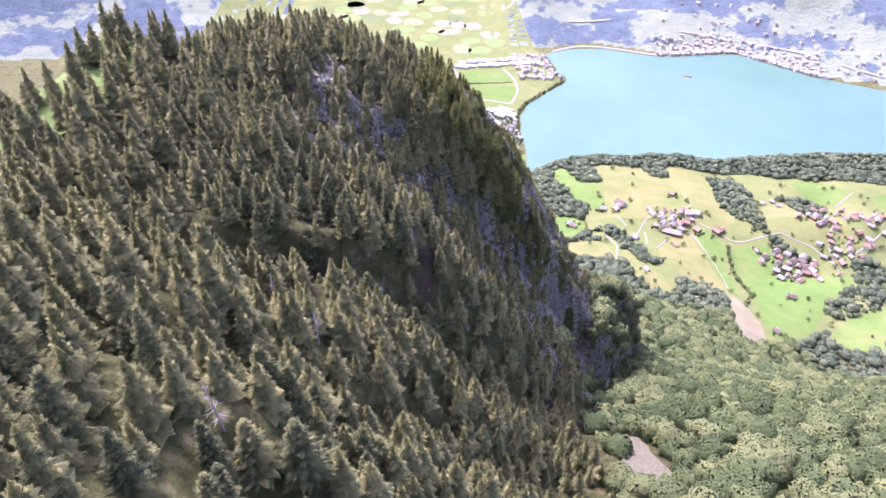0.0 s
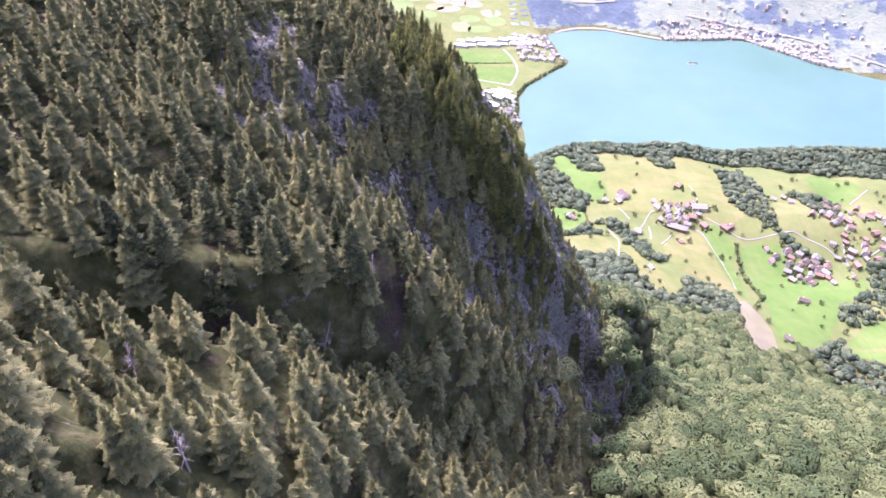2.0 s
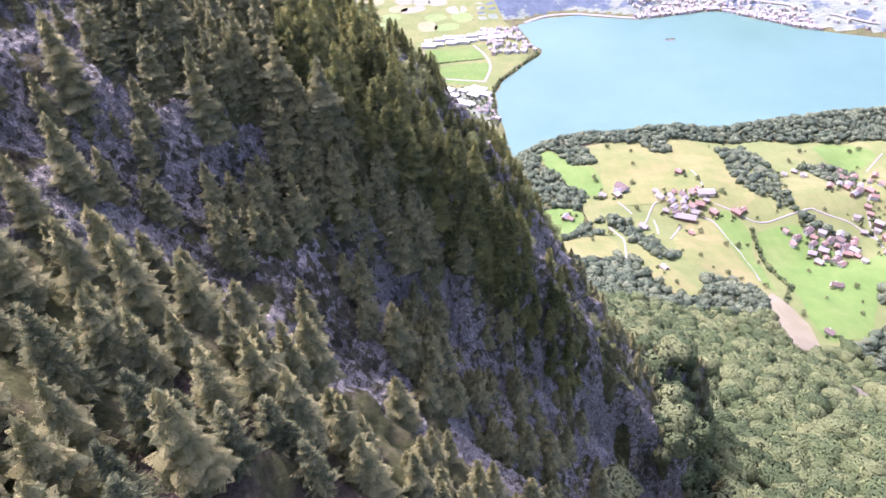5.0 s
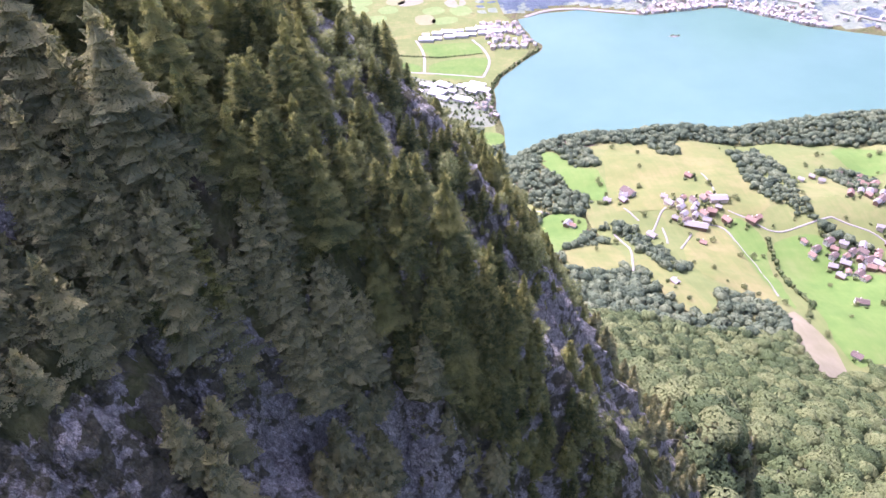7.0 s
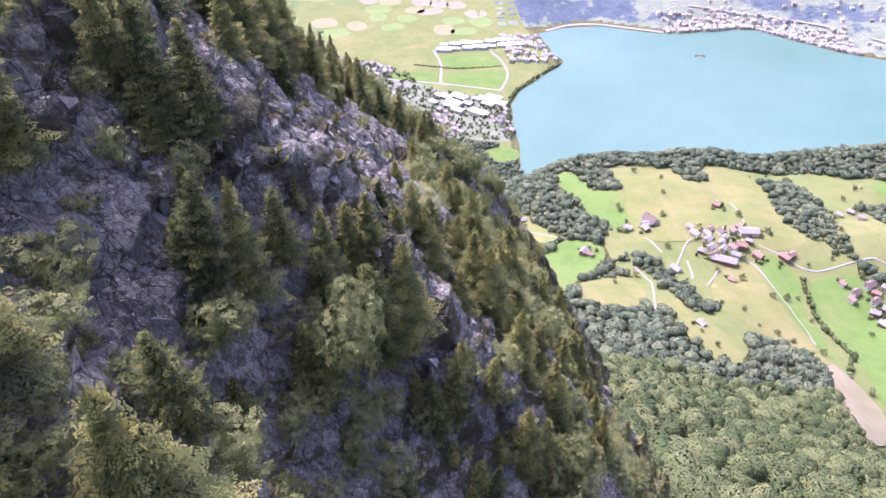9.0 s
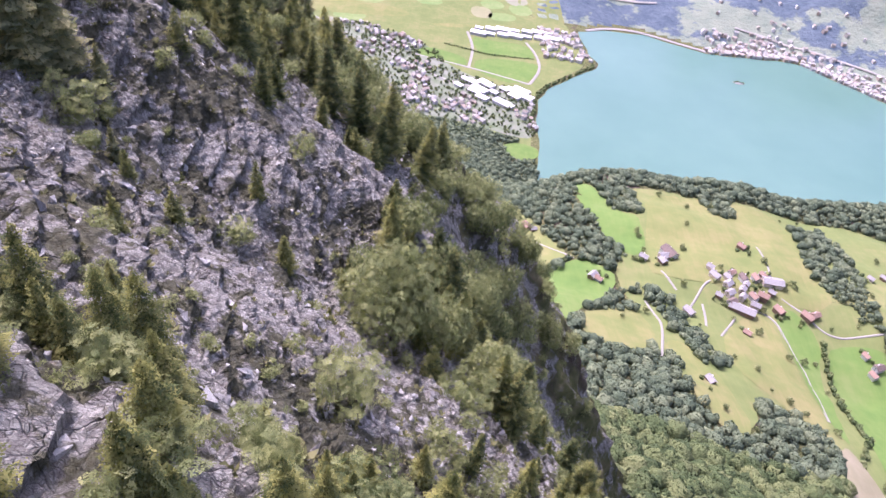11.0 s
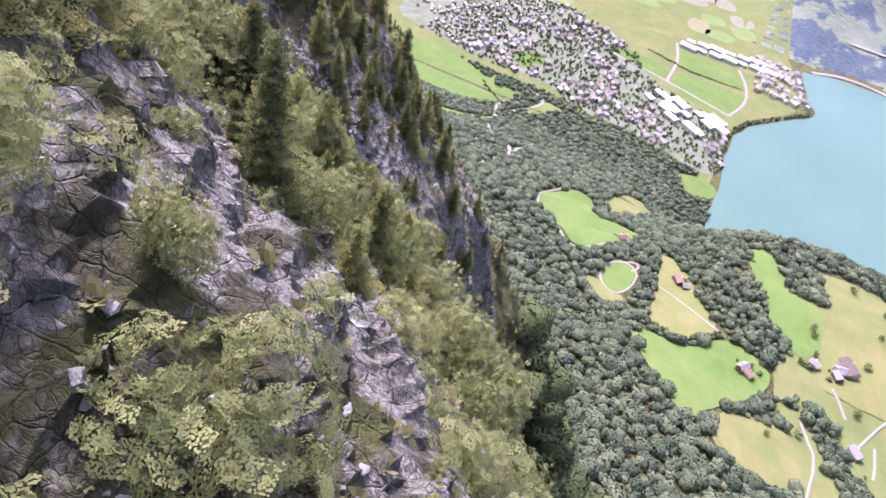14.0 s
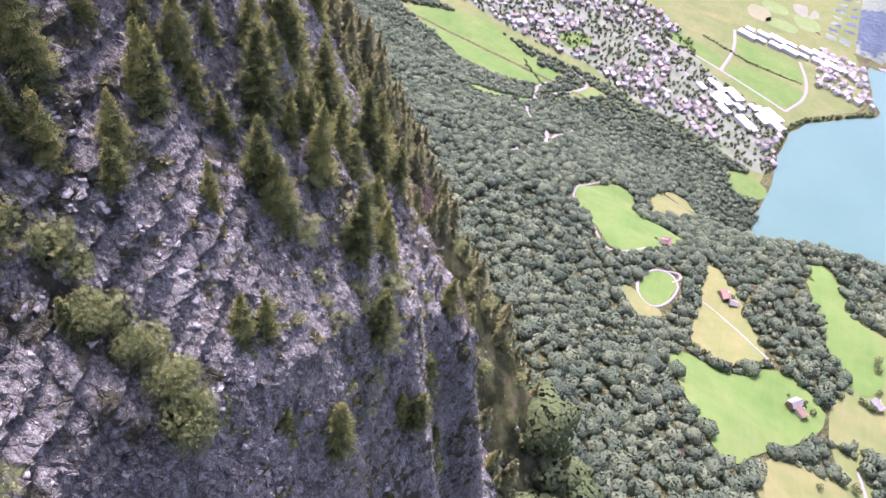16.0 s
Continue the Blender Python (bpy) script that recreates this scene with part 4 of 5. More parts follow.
# and more of them on the steep faces, where the plan gives too few
more = []
for x, y, z in zip(*clinging(2900, -75, 150, 268, 325, 0.15)):
    if (not rock_band(x, z) or rng.random() < 0.10) and not (x > 12 and y > 306):
        more.append((x, y, z - 0.8, (6 + 8 * rng.random()) * (0.6 if x > 36 else 1)))
for x, y, z in zip(*clinging(420, 60, 165, 325, 400, 0.2)):
    more.append((x, y, z - 0.8, 5 + 6 * rng.random()))
for x, y, z in zip(*clinging(170, 18, 62, 328, 428, 0.7)):
    if abs(x - float(knots(y, NORTH_X)) - 2) < 14:
        more.append((x, y, z - 0.6, 5 + 5.5 * rng.random()))
for x, y, z in zip(*clinging(900, -8, 52, 296, 392, 0.6)):
    if not (y < 340 and z > 972 and rng.random() < 0.6):
        more.append((x, y, z - 0.6, (4.0 + 6.0 * rng.random() ** 1.2) * (1 if x < 24 or y < 312 else 0.7)))
for x, y, z in zip(*clinging(260, 8, 75, 598, 690, 0.6)):
    more.append((x, y, z - 0.6, 5 + 5 * rng.random()))
for x, y, z in zip(*clinging(60, -5, 55, 392, 452)):
    more.append((x, y, z - 0.5, 2.5 + 3.0 * rng.random()))
for x, y, z in zip(*clinging(8, 6, 22, 440, 454, 0.4)):
    more.append((x, y, z - 0.5, 4 + 3 * rng.random()))
more = np.array(more)
px, py, base, tall = np.concatenate([px, more[:, 0]]), np.concatenate([py, more[:, 1]]), np.concatenate([base, more[:, 2]]), np.concatenate([tall, more[:, 3]])
ok = free_air(px, py, base + 0.6 * tall, 9 + 0.45 * tall)
px, py, base, tall = px[ok], py[ok], base[ok], tall[ok]
u = px - knots(py, BROW_X)
ledge_ = (py >= 298) & (u > -38) & (px < 62) & (py < 600)
front = np.flatnonzero(((py > 170) & (py < 226) & (u > -48) & (u < 16)) | ((py > 55) & (py < 100) & (u > -30) & (u < 20)))

single = np.zeros(len(px), bool)
near_ = ledge_ & (tall > 4) & (((py < 345) & (px > 4)) | ((py > 395) & (py < 505) & (u > -30)) | ((py > 545) & (u > -24)))
single[rng.permutation(np.flatnonzero(near_))[:215]] = True
single[rng.permutation(front)[:85]] = True
for i in np.flatnonzero(single):
    tree = tagged(new("spruce_tree"), "tall olive green spruce on the steep mountainside" if py[i] < 285 else "small spruce clinging to the limestone cliff", "tree", "spruces on the mountainside")
    tree.location, tree.scale, tree.rotation_euler = (px[i], py[i], base[i]), (tall[i] * (1.1 + 0.45 * rng.random()),) * 2 + (tall[i],), (0.05 * rng.normal(), 0.05 * rng.normal(), 6.3 * rng.random())
    part("crown", fine_spruce[i % 5] if py[i] < 285 else young_spruce[i % 4], tree)
    part("trunk", spruce_trunk, tree)
spruces = [slim_spruce_mesh(s + 20, 15, 10) for s in range(7)]
cliff_spruces = [slim_spruce_mesh(s + 50, 17, 9) for s in range(5)]
for name, shapes, q, words in (("spruce_forest", spruces, ~single & ~ledge_, "dense olive green spruce forest on the mountainside"), ("cliff_spruces", cliff_spruces, ~single & ledge_, "many small dark spruces crowding the steep cliff side")):
    rows = np.stack([px[q], py[q], base[q], tall[q], tall[q] * (1.15 + 0.5 * rng.random(q.sum())), rng.random(q.sum()) * 6.3], -1)
    scattered(name, shapes, rows, SPRUCE if shapes is spruces else YOUNG, words, "forest")


# spruces that stand singly on the rocks: x, y, height
LONE = {"the great wall": [(19, 304.6, 9.4), (20.5, 307, 10.5), (-0.8, 291, 11.7), (-5, 288, 10), (29.6, 329.6, 9), (28.8, 333, 5), (20, 346, 7), (18, 336, 7), (22, 356, 6), (16, 341, 6)],
        "the bare face": [(13, 433, 6.3), (27.6, 428.6, 4.8), (23.3, 442.5, 6.8), (22, 443, 5.5), (20.4, 444, 4.9), (16.2, 442.8, 4.8), (28.1, 446, 4.7), (28.4, 431, 5.8), (31, 431, 3.9)],
        "the ledge": [(23.2, 449.7, 8.4), (15.9, 452, 10.9), (24.3, 455, 12.7), (20.4, 452.4, 11.4), (30.1, 457.7, 10.2), (32.3, 467.3, 11), (23, 465, 5.6), (31.7, 475.7, 6.2), (30.5, 471.8, 7.9), (31, 469, 8)],
        "the far corner": [(-9.9, 546.2, 9), (-4.8, 547.6, 4), (5.8, 570.3, 8), (11.6, 573.4, 7), (-6, 566.1, 7.6), (-11.7, 584.7, 8.1), (-3.9, 589.2, 6.9), (1.1, 572.3, 9), (-8.6, 555, 4.7), (10.7, 571.7, 6), (-9, 571, 9), (-13, 577, 9)]}
for n, (x, y, h) in enumerate(spot for stand in LONE.values() for spot in stand):
    x_, y_, z_ = (float(v[0]) for v in on_rock(np.array([x]), np.array([y]), land(np.array([x]), np.array([y]))))
    tree = tagged(new("spruce_tree"), "small spruce with yellow-green bough tips on bare limestone", "tree", "spruces on the mountainside")
    tree.location, tree.scale, tree.rotation_euler = (x_, y_, z_ - 0.5), (h * (1.25 + 0.3 * rng.random()),) * 2 + (h,), (0.06 * rng.normal(), 0.06 * rng.normal(), 6.3 * rng.random())
    part("crown", young_spruce[n % 4], tree)
    part("trunk", spruce_trunk, tree)


# dead, bleached trees
def bare_tree_mesh(seed):
    """A dead trunk one metre high with short broken limbs."""
    r_ = np.random.default_rng(seed)
    v, f = [], []

    def limb(p, q, thick):
        p, q = np.array(p, float), np.array(q, float)
        side = np.cross(q - p, (0.3, 0.2, 1.0) if abs(q[2] - p[2]) < 0.3 else (1, 0.1, 0))
        side /= np.linalg.norm(side)
        other = np.cross(q - p, side)
        other /= np.linalg.norm(other)
        b = len(v)
        for end, w in ((p, thick), (q, thick * 0.35)):
            for k in range(5):
                a = 2 * math.pi * k / 5
                v.append(end + w * (math.cos(a) * side + math.sin(a) * other))
        for k in range(5):
            f.append((b + k, b + (k + 1) % 5, b + 5 + (k + 1) % 5, b + 5 + k))

    limb((0, 0, -0.05), (0.02, 0.01, 1.0), 0.02)
    for n in range(26):
        h, a = 0.2 + 0.75 * r_.random(), 6.3 * r_.random()
        l = 0.22 * (1.05 - h) + 0.03
        limb((0.01, 0, h), (l * math.cos(a), l * math.sin(a), h + l * (r_.random() - 0.35)), 0.005)
    return mesh_of("dead_trunk", v, f, DEAD)


bare = [bare_tree_mesh(s) for s in range(3)]
for n, (x, y, h) in enumerate([(-38, 74, 13), (-60, 96, 11), (-33, 128, 12), (-24, 190, 12), (-12, 207, 10), (-50, 150, 12), (12, 318, 6), (-4, 570, 6), (31, 452, 4)]):
    tree = tagged(new("dead_tree"), "bleached dead spruce with bare broken limbs", "tree", "dead trees on the mountainside")
    tree.location, tree.scale, tree.rotation_euler = (x, y, float(land(x, y)) - 0.5), (h, h, h), (0.08 * rng.normal(), 0.1 * rng.normal(), 6.3 * rng.random())
    part("trunk", bare[n % 3], tree)

# broadleaf trees and bushes among the rocks
fine_beech = [mesh_of("beech_crown", *clump_mesh("beech", s, 13, 1700), BUSH) for s in range(4)]
beech_trunk = trunk_mesh("beech_trunk", 0.7, 0.022, BARK, 0.05)
px, py = spread(rng, -60, 75, 300, 640, 3.7)
u = px - knots(py, BROW_X)
w = noise2(px / 13, py / 13, 15)
dense = np.where(py < 392, np.where(u < 40, 0.5, 0.3), np.where(py < 436, np.where(u > 8, 0.4, 0.10), np.where(py < 458, np.where(u < 5, 0.05, 0.2), np.where(py < 539, np.where(u < 20, 0.9, 0.35), np.where(py < 549, np.where(u > -24, 0.06, 0.5), np.where(u < 6, 0.5, 0.12))))))
keep = rng.random(len(px)) < dense * (1 + 0.9 * w)
px, py, u = px[keep], py[keep], u[keep]
tall = (2.0 + 5.0 * rng.random(len(px)) ** 1.5) * np.where((py < 345) & (u > -26), 0.6, 1) * np.where(py > 540, 0.55, 1) * np.where((py > 496) & (py < 540), 1.25, 1)
# a leafy clump below the ledge and a row of bushes across the scree
gx_, gy_ = 40 + 7 * rng.normal(size=26), 446 + 10 * rng.normal(size=26)
lx = np.linspace(-9, 4, 16)
px, py = np.concatenate([px, gx_, lx + rng.normal(size=16) * 0.4]), np.concatenate([py, gy_, 549.0 + (lx + 9) * 0.18 + rng.normal(size=16) * 0.4])
tall = np.concatenate([tall, 3.2 + 3.2 * rng.random(26), 1.8 + 1.8 * rng.random(16)])
base = on_rock(px, py, land(px, py))[2] - 0.5
ok = free_air(px, py, base + 0.6 * tall, 9 + 0.5 * tall)
px, py, base, tall = px[ok], py[ok], base[ok], tall[ok]
order = np.argsort(-tall)

for i in order[:210]:
    tree = tagged(new("beech_tree"), "bushy light green beech rooted in the rocky slope", "tree", "broadleaf trees on the cliff")
    tree.location, tree.scale, tree.rotation_euler = (px[i], py[i], base[i]), (tall[i] * (0.75 + 0.3 * rng.random()),) * 2 + (tall[i],), (0.1 * rng.normal(), 0.1 * rng.normal(), 6.3 * rng.random())
    part("crown", fine_beech[i % 4], tree)
    part("trunk", beech_trunk, tree)
LEAFY_STANDS = {"below the bare face": [(27.8, 420.5, 6.9), (30.4, 412.2, 11), (34.7, 423.9, 8.9), (42.4, 446, 12), (51.4, 455.8, 11), (60, 468, 9), (35.7, 413.5, 8.6), (39.2, 410.6, 7.9), (52.3, 449.4, 7), (46, 449, 10), (38, 428, 7)],
                "on the ledge": [(43.1, 465.4, 9), (52.9, 473, 9), (30.4, 449.8, 3.7), (32.7, 452.1, 4.8), (40.7, 464.3, 6.3), (48.9, 472.2, 4.2), (46.7, 457.2, 9), (27.8, 465.8, 7.4), (22.5, 461.7, 4.5), (25.4, 459.6, 4.1), (22.4, 477.6, 3.8), (19.4, 470.2, 6)],
                "above the gorge": [(22.2, 510.7, 4.4), (12, 505, 8), (17, 509, 7.5), (8, 512, 8.5), (3, 516, 8), (20, 503, 7), (-3, 520, 8), (14, 513, 6), (3.3, 521.5, 8), (3.9, 528.8, 7.5), (9.4, 524.8, 6)],
                "in the scree": [(-12, 543, 10), (-10.8, 535.2, 10.5), (10.7, 544.5, 8), (2.7, 549.4, 6.5), (-4.7, 548.5, 3.9), (-1.8, 548.9, 3.9), (0.5, 549.2, 4.5), (43.1, 329.3, 9), (42.8, 332.2, 5.8), (27.5, 325.7, 9)]}
for n, (x, y, h) in enumerate(spot for stand in LEAFY_STANDS.values() for spot in stand):
    x_, y_, z_ = (float(v[0]) for v in on_rock(np.array([x]), np.array([y]), land(np.array([x]), np.array([y]))))
    tree = tagged(new("beech_tree"), "leafy light green tree rooted among limestone blocks", "tree", "broadleaf trees on the cliff")
    tree.location, tree.scale, tree.rotation_euler = (x_, y_, z_ - 0.5), (h * (0.6 + 0.25 * rng.random()),) * 2 + (h,), (0.1 * rng.normal(), 0.1 * rng.normal(), 6.3 * rng.random())
    part("crown", fine_beech[n % 4], tree)
    part("trunk", beech_trunk, tree)
bushes = [clump_mesh("bush", s + 40, 5, 48) for s in range(4)]
q = order[210:]
rows = [(px[i], py[i], base[i], tall[i], tall[i], 6.3 * rng.random()) for i in q]
for count, x0, x1, y0, y1, low, rise_ in ((1900, -22, 90, 284, 392, 1.0, 2.4), (420, -20, 75, 392, 440, 0.4, 1.6), (420, -25, 60, 440, 532, 0.6, 2.2), (330, -25, 60, 532, 640, 0.4, 1.5)):
    for x, y, z in zip(*clinging(count, x0, x1, y0, y1)):
        r = rng.random() ** 1.7
        if (not rock_band(x, z) or y > 303) and free_air(x, y, z + 1, 15):
            rows.append((x, y, z - 0.4, low + rise_ * r, (low + rise_ * r) * 1.15, 6.3 * rng.random()))
close = [r for r in rows if 385 < r[1] < 565 or (300 < r[1] < 345 and r[0] > 12)]
scattered("bushes", [clump_mesh("bush", s + 44, 7, 230) for s in range(4)], close, BUSH, "low green bushes and tufts on ledges of the cliff", "bushes")
scattered("bushes", bushes, [r for r in rows if r not in close], BUSH, "low green bushes among the trees of the steep wall", "bushes")


# grass tufts on the ledges
def tuft_mesh(seed):
    """A tuft of grass and herbs one metre wide: blades out of one root."""
    r_ = np.random.default_rng(seed)
    v, f = [], []
    for n in range(12):
        a, l, w = 6.3 * r_.random(), 0.4 + 0.4 * r_.random(), 0.10 + 0.08 * r_.random()
        c, s = math.cos(a), math.sin(a)
        r, k = 0.5 * r_.random() + 0.15, len(v)
        v += [(-w * s * 0.5, w * c * 0.5, 0), (w * s * 0.5, -w * c * 0.5, 0), (r * c + w * s, r * s - w * c, l * 0.8), (1.3 * r * c - w * s, 1.3 * r * s + w * c, l)]
        f.append((k, k + 1, k + 2, k + 3))
    return np.array(v), np.array(f)


rows = []
for count, x0, x1, y0, y1, most in ((900, -20, 70, 300, 392, 0.9), (2300, -10, 70, 390, 455, 0.4), (2200, -10, 60, 455, 535, 0.45), (2300, -25, 45, 535, 640, 0.5)):
    for x, y, z in zip(*clinging(count, x0, x1, y0, y1, 1.0)):
        r = 0.25 + most * rng.random() ** 2
        rows.append((x, y, z - 0.12, r, r * 1.5, 6.3 * rng.random()))
scattered("grass_tufts", [tuft_mesh(s) for s in range(6)], rows, HERB, "tufts of olive grass and herbs on the rock ledges", "grass")


# broken limestone: angular blocks standing out of the faces, loose stones on the scree
def block_shape(seed, flat):
    r_ = np.random.default_rng(seed)
    v = np.array([(x, y, z) for x in (-0.5, 0.5) for y in (-0.5, 0.5) for z in (-0.5, 0.5)]) * flat
    v = v + (r_.random((8, 3)) - 0.5) * 0.75 * np.array(flat)
    v[4:] *= 0.55
    return v, np.array([(0, 1, 3, 2), (4, 6, 7, 5), (0, 4, 5, 1), (2, 3, 7, 6), (0, 2, 6, 4), (1, 5, 7, 3)])


def broken_rock(name, spots, shapes, label, category):
    V, Fs = [], []
    for i, (x, y, z, size) in enumerate(spots):
        v, f = shapes[i % len(shapes)]
        a, b = rng.normal() * 0.5 - 0.1, rng.normal() * 0.4
        c, s, d, e = math.cos(a), math.sin(a), math.cos(b), math.sin(b)
        turn = np.array([(c, -s, 0), (s, c, 0), (0, 0, 1)]) @ np.array([(1, 0, 0), (0, d, -e), (0, e, d)])
        V.append(size * v @ turn.T + (x, y, z))
        Fs.append(f + 8 * i)
    return tagged(new(name, mesh_of(name, np.concatenate(V), np.concatenate(Fs), BLOCKS)), label, category, kind="stuff")


tabs = [block_shape(s, (0.8, 0.75 + 0.3 * (s % 3), 1.1 + 0.35 * (s % 4))) for s in range(9)]
stones = [block_shape(s + 30, (0.9, 1.0, 0.6)) for s in range(6)]
spots = []
for count, x0, x1, y0, y1, most in ((1800, -10, 60, 304, 392, 0.9), (4200, -10, 70, 390, 455, 0.4), (900, -10, 60, 455, 535, 0.6), (3000, -25, 45, 535, 640, 0.5)):
    for x, y, z in zip(*clinging(count, x0, x1, y0, y1, 0.5)):
        size = 0.22 + most * rng.random() ** 2.4
        spots.append((x - 0.25 * size, y, z - 0.1 * size, size))
broken_rock("cliff_blocks", spots, tabs, "fractured grey limestone blocks standing out of the cliff", "rock")
spots = []
for count, x0, x1, y0, y1, most in ((2600, -22, 14, 533, 556, 0.9), (1500, 28, 60, 425, 458, 1.0), (500, 20, 44, 455, 480, 0.8)):
    for x, y, z in zip(*clinging(count, x0, x1, y0, y1, 0.3)):
        spots.append((x, y, z + 0.05, 0.12 + 0.6 * most * rng.random() ** 3))
broken_rock("scree_stones", spots, stones, "loose pale limestone rubble on the scree slope", "rubble")

# beech woods in the valley
leafy = [ball_mesh(s + 60, 2) for s in range(6)]
balls = [ball_mesh(s, 1) for s in range(6)]
px, py = spread(rng, 22, 520, 60, 700, 8.2)
hgt = land(px, py)
keep = (px - knots(py, BROW_X) > np.where(py < 285, 98, np.where(py > 600, 22, 70))) & tree_clear(px, py) & (px + py * 0.2 < 620)
px, py, hgt = px[keep], py[keep], hgt[keep]
tall = 6 + 10 * rng.random(len(px)) ** 1.3
rows = np.stack([px, py, hgt - 1.6, tall, tall * (1.0 + 0.35 * rng.random(len(px))), rng.random(len(px)) * 6.3], -1)

scattered("beech_forest", leafy, rows, LEAFY, "light green beech forest on the valley slope", "forest", True)
px, py = spread(rng, -900, 1150, 560, 2130, 8.2)
hgt = land(px, py)
town_side = inside(px, py, [(-900, 2190), (-640, 2180), (-420, 2140), (-230, 2150), (-120, 2090), (20, 2085), (120, 2060), (230, 2030), (300, 2040), (300, 2900), (-640, 2900)])
done_ = (px > 30) & (px < 520) & (py < 700) & (px + py * 0.2 < 620)
keep = (px - knots(py, BROW_X) > 25) & ((px > -230) | (noise2(px / 90, py / 90, 19) > -0.85)) & tree_clear(px, py) & (hgt > 1.5) & ~town_side & ~done_ & (px < 1100 - 0.2 * np.abs(py - 1100))
px, py, hgt = px[keep], py[keep], hgt[keep]
tall = 6.5 + 8.5 * rng.random(len(px)) ** 1.4
rows = np.stack([px, py, hgt - 2.0, tall, tall * (0.85 + 0.45 * rng.random(len(px))), rng.random(len(px)) * 6.3], -1)

bx_, by_ = spread(rng, -620, -190, 60, 620, 12)
back = np.stack([bx_, by_, land(bx_, by_) - 2.0, 9 + 7 * rng.random(len(bx_)), 11 + 6 * rng.random(len(bx_)), 6.3 * rng.random(len(bx_))], -1)
rows = np.concatenate([rows, back])
scattered("valley_forest", balls, rows, CANOPY, "dark green mixed forest round the meadows above the lake", "forest", True)


# ---- houses ----
def box_faces(v, f, x0, x1, y0, y1, z0, z1):
    b = len(v)
    v += [(x, y, z) for z in (z0, z1) for x, y in ((x0, y0), (x1, y0), (x1, y1), (x0, y1))]
    f += [(b, b + 3, b + 2, b + 1), (b + 4, b + 5, b + 6, b + 7)] + [(b + i, b + (i + 1) % 4, b + 4 + (i + 1) % 4, b + 4 + i) for i in range(4)]


def gable(w, l, h, rise):
    """Walls with gable ends, as quads."""
    v = [(-w, -l, -4), (w, -l, -4), (w, l, -4), (-w, l, -4), (-w, -l, h), (w, -l, h), (w, l, h), (-w, l, h), (0, -l, h + rise), (0, l, h + rise)]
    f = [(0, 1, 5, 4), (1, 2, 6, 5), (2, 3, 7, 6), (3, 0, 4, 7), (4, 5, 8, 4), (6, 7, 9, 6)]
    return v, f


def roof_slabs(w, l, h, rise, over=0.9, thick=0.35):
    """Two pitched slabs with eaves."""
    v, f = [], []
    k = rise / w
    for s in (-1, 1):
        b = len(v)
        for y in (-l - over, l + over):
            for x, z in ((0, h + rise), (s * (w + over), h - k * over), (s * (w + over), h - k * over + thick), (0, h + rise + thick)):
                v.append((x, y, z))
        f += [(b, b + 1, b + 5, b + 4), (b + 1, b + 2, b + 6, b + 5), (b + 2, b + 3, b + 7, b + 6), (b, b + 3, b + 2, b + 1), (b + 4, b + 5, b + 6, b + 7)]
    return v, f


def solid(name, v, f, material):
    bm = bmesh.new()
    pts = [bm.verts.new(p) for p in v]
    for q in f:
        bm.faces.new([pts[i] for i in dict.fromkeys(q)])
    bmesh.ops.recalc_face_normals(bm, faces=bm.faces[:])
    me = bpy.data.meshes.new(name)
    bm.to_mesh(me)
    bm.free()
    me.materials.append(material)
    return me


def boxed(name, material, *boxes):
    v, f = [], []
    for b in boxes:
        box_faces(v, f, *b)
    return solid(name, v, f, material)


window_frame = boxed("window_frame", TIMBER, (-0.75, -0.62, -0.06, 0.06, 0, 1.4), (0.62, 0.75, -0.06, 0.06, 0, 1.4), (-0.62, 0.62, -0.06, 0.06, 1.27, 1.4), (-0.62, 0.62, -0.06, 0.06, 0, 0.13), (-0.05, 0.05, -0.05, 0.05, 0.13, 1.27))
window_pane = boxed("window_pane", GLASS, (-0.62, 0.62, -0.02, 0.02, 0.13, 1.27))
door_leaf = boxed("door_leaf", TIMBER, (-0.55, 0.55, -0.05, 0.05, 0, 2.05))
chimney_mesh = boxed("chimney", WALLS, (-0.45, 0.45, -0.45, 0.45, 0, 2.2), (-0.6, 0.6, -0.6, 0.6, 2.2, 2.4))


def house_thing(name, x, y, turn, w, l, h, rise, wall, roof, label, category, group, windows=True):
    thing = tagged(new(name), label, category, group)
    thing.location, thing.rotation_euler = (x, y, float(land(x, y)) + 1.2), (0, 0, turn)
    part("wall", solid("wall", *gable(w, l, h, rise), wall), thing)
    top = part("roof", solid("roof", *roof_slabs(w, l, h, rise), roof), thing)
    if windows:
        part("chimney", chimney_mesh, top, m=Matrix.Translation((w * 0.4, l * 0.3, h + rise * 0.45)))
        for side in (-1, 1):
            for k in range(max(1, int(w / 2.2))):
                for z in ((1.0, 3.8) if h > 5 else (1.2,)):
                    win = part("window", window_pane, thing, m=Matrix.Translation((-w + (k + 0.5) * 2 * w / max(1, int(w / 2.2)), side * (l + 0.03), z)))
                    part("window_frame", window_frame, win)
        part("door", door_leaf, thing, m=Matrix.Translation((w + 0.04, 0, 0)) @ Matrix.Rotation(math.pi / 2, 4, "Z"))
    return thing


def grassed(x, y):
    return bool(inside(np.array([x]), np.array([y]), TERRACE_EDGE)[0])


